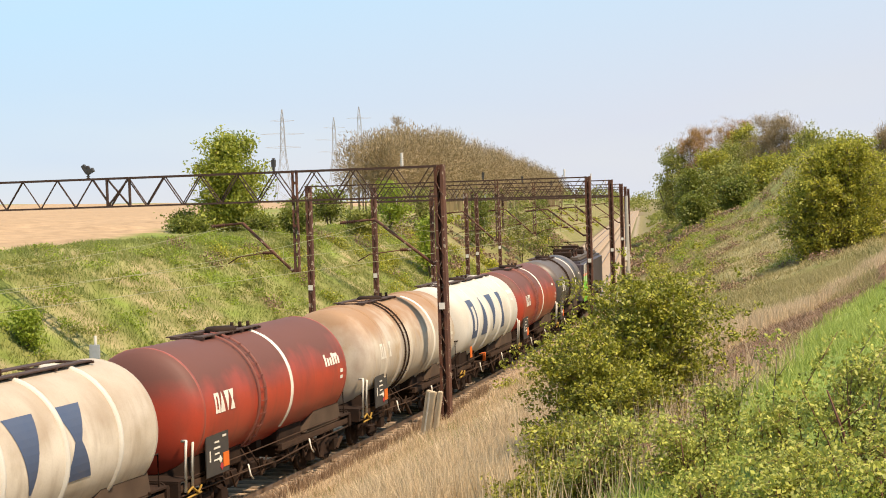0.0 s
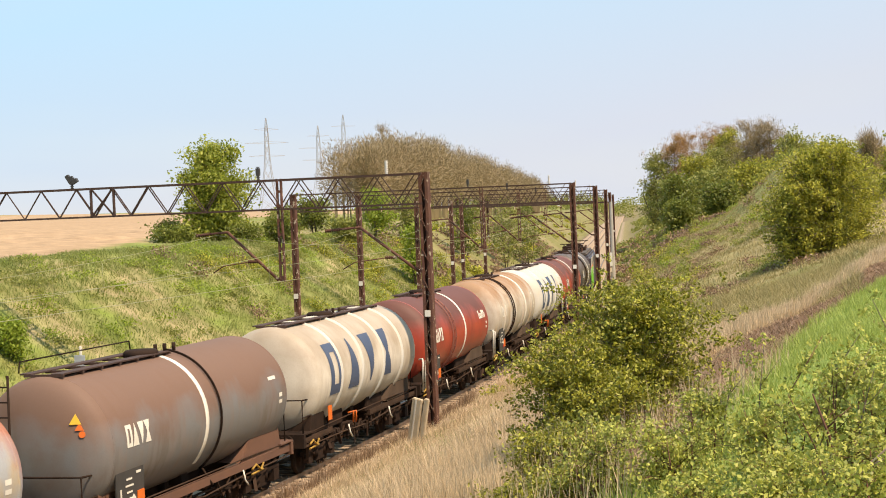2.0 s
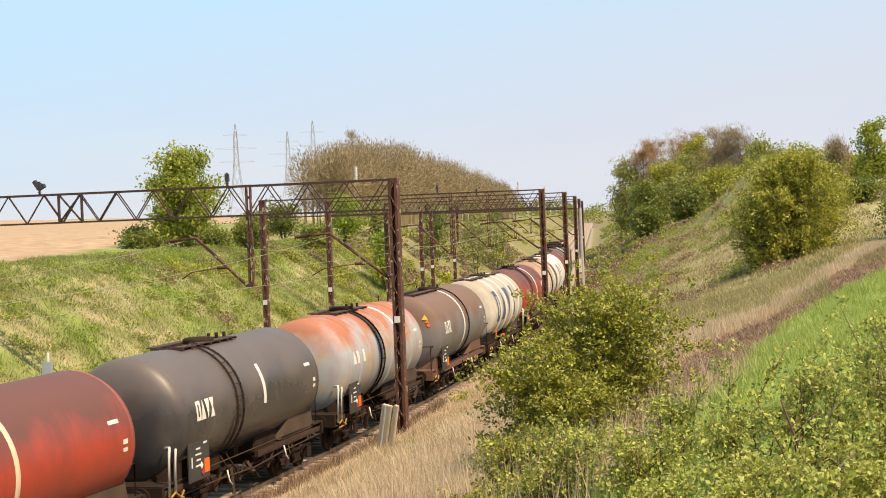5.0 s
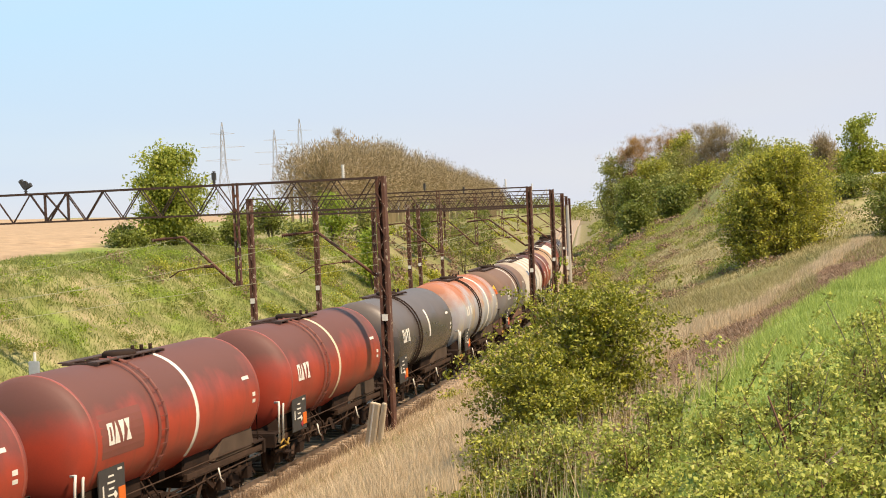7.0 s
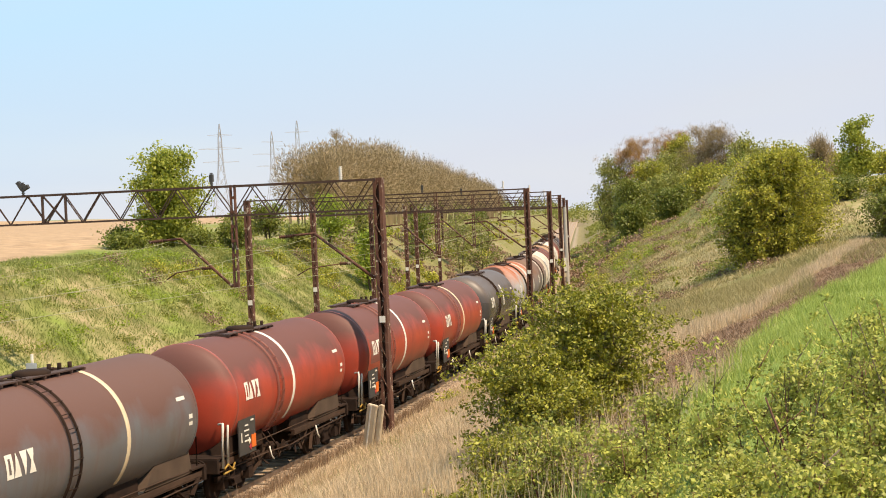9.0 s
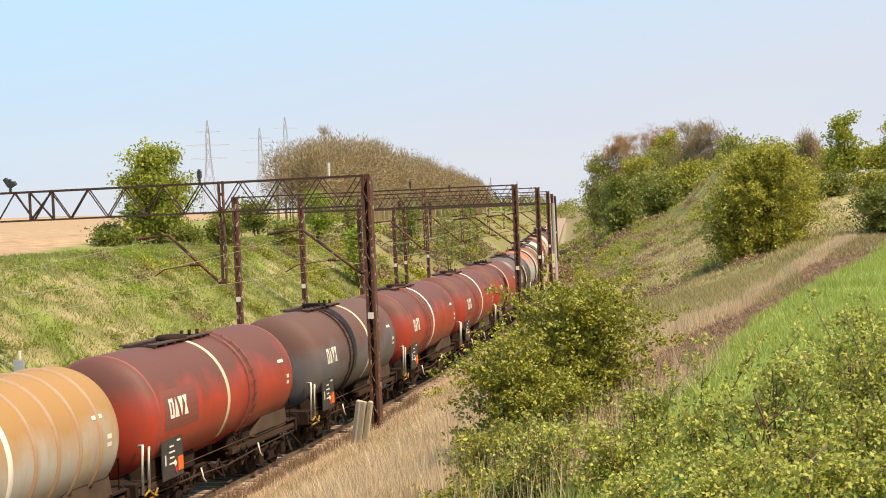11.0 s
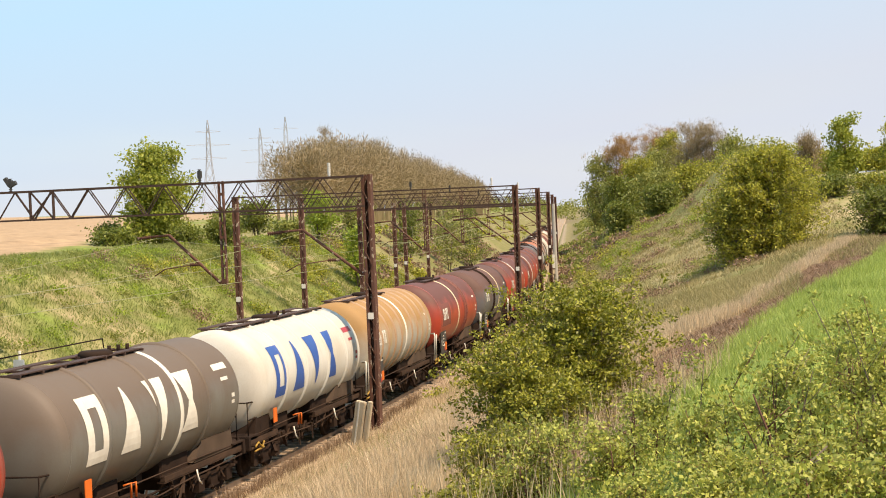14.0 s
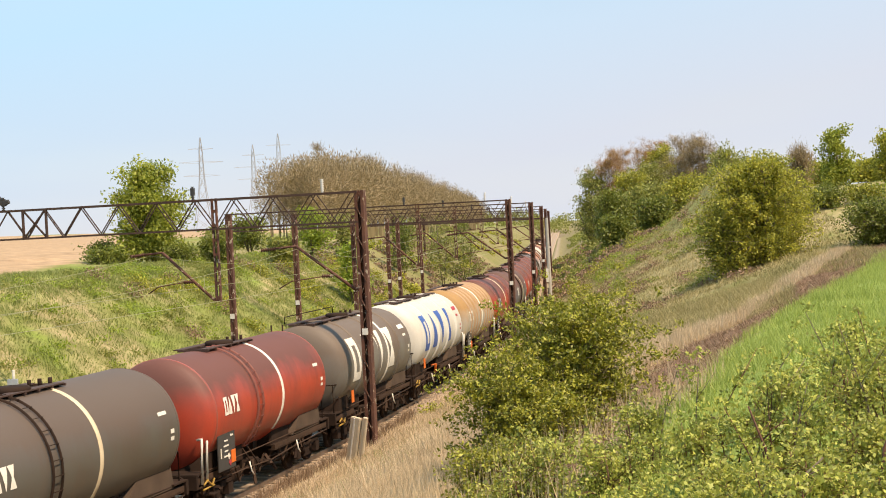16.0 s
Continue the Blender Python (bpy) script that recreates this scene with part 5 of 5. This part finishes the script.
BRAMBLES = ((2.9, 9.6, 5.55, 0.5), (3.55, 9.7, 5.75, 0.5), (4.2, 10.2, 6.0, 0.5), (2.3, 9.9, 5.35, 0.45), (1.55, 13.6, 5.6, 0.6), (2.15, 12.9, 5.6, 0.6), (2.85, 12.5, 5.75, 0.55), (3.45, 12.1, 6.15, 0.55), (4.15, 12.0, 6.35, 0.65), (1.9, 11.4, 5.4, 0.55), (2.55, 11.0, 5.6, 0.55), (3.2, 10.6, 5.75, 0.55), (4.75, 12.8, 6.45, 0.7), (3.75, 10.9, 5.95, 0.5), (2.5, 13.9, 5.75, 0.5), (4.5, 11.2, 6.2, 0.6), (5.3, 13.6, 6.75, 0.7), (4.6, 14.2, 6.4, 0.6))
for k, (x, y, top, sp) in enumerate(BRAMBLES):
    plant("bramble", "light green bramble bush with arching red-brown stems", "bush", x, y, 1, sp, 2500, 0.021, LEAF_ROSE, bark=RED_TWIG, limbs=9, stems=6, trunk=0.014, low=0.25, radius=0.075, seed=90 + k, top=top, group="bramble bushes")
for k, (x, y, top, sp, m) in enumerate(((28.7, 90.6, 9.2, 1.8, LEAF_DARK), (31.5, 91, 9.0, 1.8, LEAF_BUSH), (34.5, 91, 9.2, 1.8, LEAF_SPRING), (37.5, 93, 9.4, 2.0, LEAF_DARK))):
    plant("shrub", "low tangled shrub on the terrace", "shrub", x, y, 2, sp, 4500, 0.08, m, limbs=12, stems=5, trunk=0.04, low=0.03, radius=0.45, seed=130 + k, top=top, group="shrubs on the terrace")


def build_cane(x, y, top, lean, k, leafy=False):
    """A single thick arching cane standing out of the brambles."""
    root = new("cane")
    z = zg(x, y)
    h = top - z
    part("stem", tubes(([(0, 0, -0.05), (lean * 0.35, 0.05, h * 0.5), (lean, 0.0, h)], [0.008, 0.006, 0.003] if leafy else [0.016, 0.012, 0.006])), BARK if k % 2 else RED_TWIG, root)
    part("side_shoot", tubes(([(lean * 0.45, 0.05, h * 0.6), (lean * 0.45 + 0.16, -0.05, h * 0.85)], [0.004, 0.002] if leafy else [0.008, 0.004])), BARK if k % 2 else RED_TWIG, root)
    if leafy:
        rng = np.random.RandomState(500 + k)
        c = np.array([(lean * t ** 1.6, 0.04 * math.sin(3 * t), h * t) for t in np.linspace(0.45, 1.0, 9)])
        part("spray", fast_mesh("spray", leaf_cloud(rng, c + rng.normal(size=c.shape) * 0.03, 0.085, 230, 0.021), 4, LEAF_ROSE), LEAF_ROSE, root, "light green leaves")
        tagged(root, "arching bramble cane with light green leaves", "cane", "leafy canes")
    else:
        tagged(root, "bare dark arching bramble cane", "cane", "bare canes")
    root.matrix_basis = pose(x, y, z)


for k, (x, y, top, lean) in enumerate(((3.55, 10.2, 6.0, 0.2), (3.95, 10.5, 6.15, -0.12), (4.15, 10.4, 6.1, 0.1), (2.75, 10.0, 5.65, 0.35), (3.05, 11.0, 5.9, -0.2), (4.5, 11.0, 6.35, 0.15))):
    build_cane(x, y, top, lean, k)
canes = random.Random(17)
for k in range(20):
    y = canes.uniform(10.2, 14.0)
    x = y * canes.uniform(0.19, 0.40)
    build_cane(x, y, 5.15 + 0.28 * x + canes.uniform(-0.15, 0.15), canes.uniform(-0.6, 0.6), k + 20, True)


def blades(name, label, category, mat, count, seed, region, lo, hi, width, lean=0.35, terrace=False, clump=0.0):
    """Grass blades over a stretch of the line: region is (s0, s1, o0, o1)."""
    rng = np.random.RandomState(seed)
    s, o = rng.uniform(region[0], region[1], count), rng.uniform(region[2], region[3], count)
    if terrace:
        o = o + terrace_edge(s)
    x, y, a = np.interp(s, _s, _x), np.interp(s, _s, _y), np.interp(s, _s, _h)
    X, Y = x + o * np.cos(a), y - o * np.sin(a)
    keep = bumps(X, Y, 5, seed) + 0.5 * bumps(X, Y, 1.6, seed + 1) + clump * bumps(X, Y, 0.8, seed + 3) > rng.uniform(-1.2, 0.35, count)
    X, Y = X[keep], Y[keep]
    n = len(X)
    Z = ground_z(X, Y) - 0.03
    b = np.stack([X, Y, Z], 1)
    ang = rng.uniform(0, 6.28, n)
    w = np.stack([np.cos(ang), np.sin(ang), np.zeros(n)], 1) * (width * rng.uniform(0.6, 1.4, n))[:, None]
    h = rng.uniform(lo, hi, n) * (0.8 + 0.5 * bumps(X, Y, 3, seed + 2) + 0.6 * clump * bumps(X, Y, 0.8, seed + 3))
    tip = b + np.stack([rng.normal(size=n) * lean * h, rng.normal(size=n) * lean * h, h], 1)
    co = np.stack([b - w, b + w, tip], 1).reshape(-1, 3)
    ob = part(name, fast_mesh(name, co, 3, mat), mat)
    return tagged(ob, label, category, kind="stuff")


blades("dry_grass", "tall dry straw-coloured grass beside the track", "grass", STRAW, 200000, 201, (-46, 14, 2.9, 8.0), 0.16, 0.46, 0.010, 0.35, clump=0.8)
blades("dry_grass", "dry straw-coloured grass on the near slope", "grass", STRAW, 120000, 213, (-46, -13, 7.6, 12.0), 0.18, 0.5, 0.010, 0.35, clump=0.8)
blades("dry_grass", "thin strip of pale dry reeds below the terrace", "grass", STRAW, 16000, 214, (-15, 14, -2.6, -1.8), 0.2, 0.5, 0.010, 0.25, terrace=True)
blades("dry_grass", "pale dry reeds on the slope above the track", "grass", STRAW, 62000, 202, (-40, -15, -5.8, -1.9), 0.25, 0.6, 0.010, 0.2, terrace=True, clump=0.5)
blades("dry_grass", "sparse dry grass on the gravel shoulder", "grass", STRAW, 26000, 208, (-46, 20, 1.6, 3.0), 0.1, 0.34, 0.009, 0.4, clump=1.0)
blades("dry_grass", "brown dead stalks standing along the rail", "grass", REED, 16000, 211, (-46, -2, 1.5, 2.0), 0.3, 0.62, 0.009, 0.22, clump=1.0)
blades("green_tufts", "thin green tufts among the dry grass", "grass", BANK_GRASS, 26000, 216, (-46, 10, 3.0, 11.0), 0.15, 0.4, 0.010, 0.35, clump=1.0)
blades("reed_litter", "brown trampled reed strip along the terrace edge", "grass", REED, 60000, 203, (-46, 22, -1.7, 0.1), 0.05, 0.2, 0.010, 0.8, terrace=True)
blades("green_grass", "fresh bright green grass on the terrace", "grass", GRASS, 300000, 204, (-54, 30, 0.0, 9), 0.10, 0.32, 0.009, terrace=True)
blades("dry_stalks", "thin dry stalks among the brambles", "grass", STRAW, 4500, 207, (-46, -33, -4.0, 0.6), 0.4, 0.9, 0.006, 0.18, terrace=True)

blades("bank_grass", "mixed green and dry grass on the field-side bank", "grass", BANK_GRASS, 380000, 205, (-38, 75, -20.5, -8.2), 0.08, 0.3, 0.016, 0.5, clump=0.7)
blades("slope_grass", "withered and green grass on the far cutting slope", "grass", SLOPE_GRASS, 260000, 206, (-4, 105, 3, 21), 0.08, 0.34, 0.02, 0.5, clump=0.5)


blades("slope_grass", "withered olive grass on the middle of the slope", "grass", SLOPE_GRASS, 85000, 212, (-17, 4, 6.0, 16.5), 0.12, 0.4, 0.011, 0.5)


def build_gravel():
    """Loose stones along the shoulder beside the rail."""
    rng = np.random.RandomState(402)
    n = 7000
    s, o = rng.uniform(-34, 44, n), rng.uniform(0.9, 2.75, n)
    x, y, a = np.interp(s, _s, _x), np.interp(s, _s, _y), np.interp(s, _s, _h)
    X, Y = x + o * np.cos(a), y - o * np.sin(a)
    c = np.stack([X, Y, np.where(o < 1.5, -0.14, np.maximum(ground_z(X, Y), -0.145 - (o - 1.5) * 1.0)) + 0.01], 1)
    ax = np.array([(1, 0, 0), (0, 1, 0), (-1, 0, 0), (0, -1, 0), (0, 0, 0.8)], float)
    v = c[:, None, :] + ax[None] * rng.uniform(0.025, 0.075, (n, 1, 1)) * rng.uniform(0.6, 1.3, (n, 5, 1))
    co = np.stack([v[:, i] for k in range(4) for i in (k, (k + 1) % 4, 4)], 1).reshape(-1, 3)
    ob = part("gravel", fast_mesh("gravel", co, 3, BALLAST), BALLAST)
    tagged(ob, "loose pale brown stones beside the rail", "gravel", kind="stuff")


build_gravel()


def herbs(name, label, mat, clusters, per, size, radius, region, seed, flat=0.35):
    """Low leafy clumps scattered over a bank."""
    rng = np.random.RandomState(seed)
    s, o = rng.uniform(region[0], region[1], clusters), rng.uniform(region[2], region[3], clusters)
    x, y, a = np.interp(s, _s, _x), np.interp(s, _s, _y), np.interp(s, _s, _h)
    X, Y = x + o * np.cos(a), y - o * np.sin(a)
    keep = bumps(X, Y, 12, seed) > rng.uniform(-0.5, 0.4, clusters)
    X, Y = X[keep], Y[keep]
    c = np.stack([X, Y, ground_z(X, Y) + 0.08], 1)
    co = leaf_cloud(rng, c, radius, per * len(c), size, flat)
    ob = part(name, fast_mesh(name, co, 4, mat), mat)
    tagged(ob, label, "herbs", kind="stuff")


herbs("bank_herbs", "bright green leafy herbs on the field-side bank", LEAF_SPRING, 520, 120, 0.06, 0.75, (-36, 60, -19.5, -9), 301)
herbs("bank_herbs", "olive weeds on the field-side bank", LEAF_FAR, 420, 110, 0.06, 0.6, (-36, 60, -19, -9), 302)
herbs("slope_herbs", "green weeds on the far cutting slope", LEAF_FAR, 300, 110, 0.08, 0.7, (15, 110, 5, 17), 303)
herbs("slope_herbs", "brown withered weeds on the far cutting slope", REED, 260, 110, 0.07, 0.7, (5, 110, 4, 17), 304)
herbs("slope_scrub", "fresh green scrub on the far cutting slope", LEAF_SPRING, 34, 420, 0.07, 0.9, (22, 95, 6, 14), 309, 0.7)
herbs("slope_scrub", "brown and olive weeds on the slope", LEAF_BANK, 110, 300, 0.055, 0.7, (-6, 42, 2.6, 10), 314, 0.5)
herbs("slope_scrub", "withered brown weeds on the slope", REED, 110, 300, 0.05, 0.7, (-8, 42, 2.4, 11), 315, 0.5)
herbs("slope_scrub", "olive scrub on the far cutting slope", LEAF_BANK, 70, 420, 0.07, 0.9, (40, 120, 4, 15), 310, 0.7)

herbs("bank_scrub", "tangled olive scrub on the field-side bank", LEAF_BANK, 90, 420, 0.07, 0.85, (12, 85, -17.5, -9.5), 307, 0.75)
herbs("bank_scrub", "brown leafless scrub on the field-side bank", REED, 60, 380, 0.06, 0.8, (10, 85, -17.5, -9.5), 308, 0.75)
herbs("far_scrub", "olive-brown scrub beside the far track", LEAF_FAR, 280, 150, 0.16, 1.0, (82, 210, 2.6, 14), 311, 0.6)
herbs("far_scrub", "brown scrub beside the far track", REED, 240, 150, 0.14, 1.0, (75, 210, 2.4, 14), 312, 0.6)
herbs("far_scrub", "brown scrub on the far field-side bank", REED, 240, 150, 0.14, 1.0, (60, 200, -19, -8), 313, 0.6)
herbs("far_scrub", "low green scrub along the far cutting", LEAF_FAR, 120, 180, 0.22, 1.5, (105, 420, 6, 18), 305, 0.6)
herbs("far_scrub", "low green scrub on the far field-side bank", LEAF_BANK, 110, 180, 0.2, 1.3, (75, 420, -20, -9), 306, 0.6)


def horizon_trees():
    """The tree line where the railway meets the horizon."""
    rng = np.random.RandomState(91)
    c = np.stack([rng.uniform(60, 330, 260), rng.uniform(880, 960, 260), np.zeros(260)], 1)
    c[:, 2] = ground_z(c[:, 0], c[:, 1]) + rng.uniform(1, 9, 260)
    co = leaf_cloud(rng, c, 4.5, 26000, 0.6, 0.8)
    ob = part("horizon_trees", fast_mesh("horizon_trees", co, 4, LEAF_FAR), LEAF_FAR)
    tagged(ob, "distant green tree line on the horizon", "wood", kind="stuff")


horizon_trees()


def far_wood():
    """A long wood of bare trees on the plateau, one mass of trunks and fine twigs."""
    rng = np.random.RandomState(77)
    ys = [236, 260, 300, 360, 430, 510, 600]
    quads = []
    for k in range(430):
        d = 236 + 364 * rng.uniform(0, 1) ** 1.15
        x = np.interp(d, ys, [-15, -12, -6, 2, 14, 29, 43]) + rng.uniform(0, 7) + rng.normal()
        top = np.interp(d, ys, [19.0, 21.6, 23.2, 24.0, 22.4, 20.0, 17.0]) + rng.normal() * 0.7
        z = zg(x, d)
        h = top - z
        base = np.array([x, d, z])
        n = 520
        u = rng.normal(size=(n, 3))
        u /= np.linalg.norm(u, axis=1)[:, None]
        p = base + np.array([0, 0, h * 0.58]) + u * np.array([2.7, 2.7, h * 0.40]) * (rng.uniform(0, 1, n) ** 0.4)[:, None]
        dirn = u * 0.6 + rng.normal(size=(n, 3)) * 0.35 + np.array([0, 0, 0.35])
        dirn /= np.linalg.norm(dirn, axis=1)[:, None]
        L = rng.uniform(0.35, 0.8, n)[:, None]
        side = np.cross(dirn, rng.normal(size=(n, 3)))
        side /= np.linalg.norm(side, axis=1)[:, None]
        w = rng.uniform(0.035, 0.075, n)[:, None]
        quads.append(np.stack([p - side * w, p + side * w, p + dirn * L + side * w * 0.3, p + dirn * L - side * w * 0.3], 1).reshape(-1, 3))
        tw = np.array([0.14, 0, 0])
        quads.append(np.array([base - tw, base + tw, base + tw * 0.4 + [0, 0, h * 0.8], base - tw * 0.4 + [0, 0, h * 0.8]]))
    ob = part("far_wood", fast_mesh("far_wood", np.concatenate(quads), 4, TWIG_FAR), TWIG_FAR)
    tagged(ob, "long wood of bare brown trees on the plateau", "wood", kind="stuff")


far_wood()
plant("tree", "tall bare tree rising above the wood", "tree", -8.0, 292, 15, 4.0, 6000, 0.22, TWIG_FAR, limbs=26, trunk=0.2, low=0.45, radius=1.0, seed=71, top=25.6)


def pylon(x, y, h, name="power_pylon"):
    root = new(name)
    grey = PYLON
    bm = bmesh.new()
    levels = [(0.0, 0.105), (0.15, 0.08), (0.3, 0.055), (0.45, 0.036), (0.6, 0.024), (0.72, 0.02), (0.84, 0.017), (0.93, 0.01), (1.0, 0.003)]
    for (a, wa), (b, wb) in zip(levels, levels[1:]):
        wa, wb = wa * h, wb * h
        for sx in (-1, 1):
            for sy in (-1, 1):
                bar(bm, (sx * wa, sy * wa, h * a), (sx * wb, sy * wb, h * b), 0.2)
            bar(bm, (-sx * wa, -wa, h * a), (sx * wb, -wb, h * b), 0.11)
            bar(bm, (-sx * wa, wa, h * a), (sx * wb, wb, h * b), 0.11)
    part("tower", bm, grey, root)
    for zz, r in ((0.6, 0.19), (0.74, 0.23), (0.88, 0.13)):
        bm = bmesh.new()
        for sx in (-1, 1):
            bar(bm, (0, 0, h * zz + 0.5), (sx * h * r, 0, h * zz), 0.12)
            bar(bm, (0, 0, h * zz - 0.4), (sx * h * r, 0, h * zz), 0.12)
        part("cross_arm", bm, grey, root)
    root.matrix_basis = pose(x, y, zg(x, y) - 0.5, 0, 0, 15)
    return tagged(root, "pale grey steel lattice power pylon far off", "power pylon", "power pylons")


PYLON = material("galvanised_far_steel", (0.40, 0.42, 0.46), rough=0.6, bump=0)
pylon(-66, 620, 40)
pylon(-51.5, 950, 62)
pylon(-61.5, 860, 50)


# ---- movement ----
def motions():
    times = [k * 0.5 for k in range(33)]
    for ob, s0 in WAGONS:
        walk(ob, [(t, line_pose(s0 + SPEED * t, half=3.75)) for t in times])
    turns = [k / 15 for k in range(241)]
    for ob, at in WHEELS:
        walk(ob, [(t, pose(*at, -math.degrees(SPEED * t / 0.47))) for t in turns])
    ob, s0 = LOCO
    walk(ob, [(t, line_pose(s0 + SPEED * t, half=4.4)) for t in times])


motions()
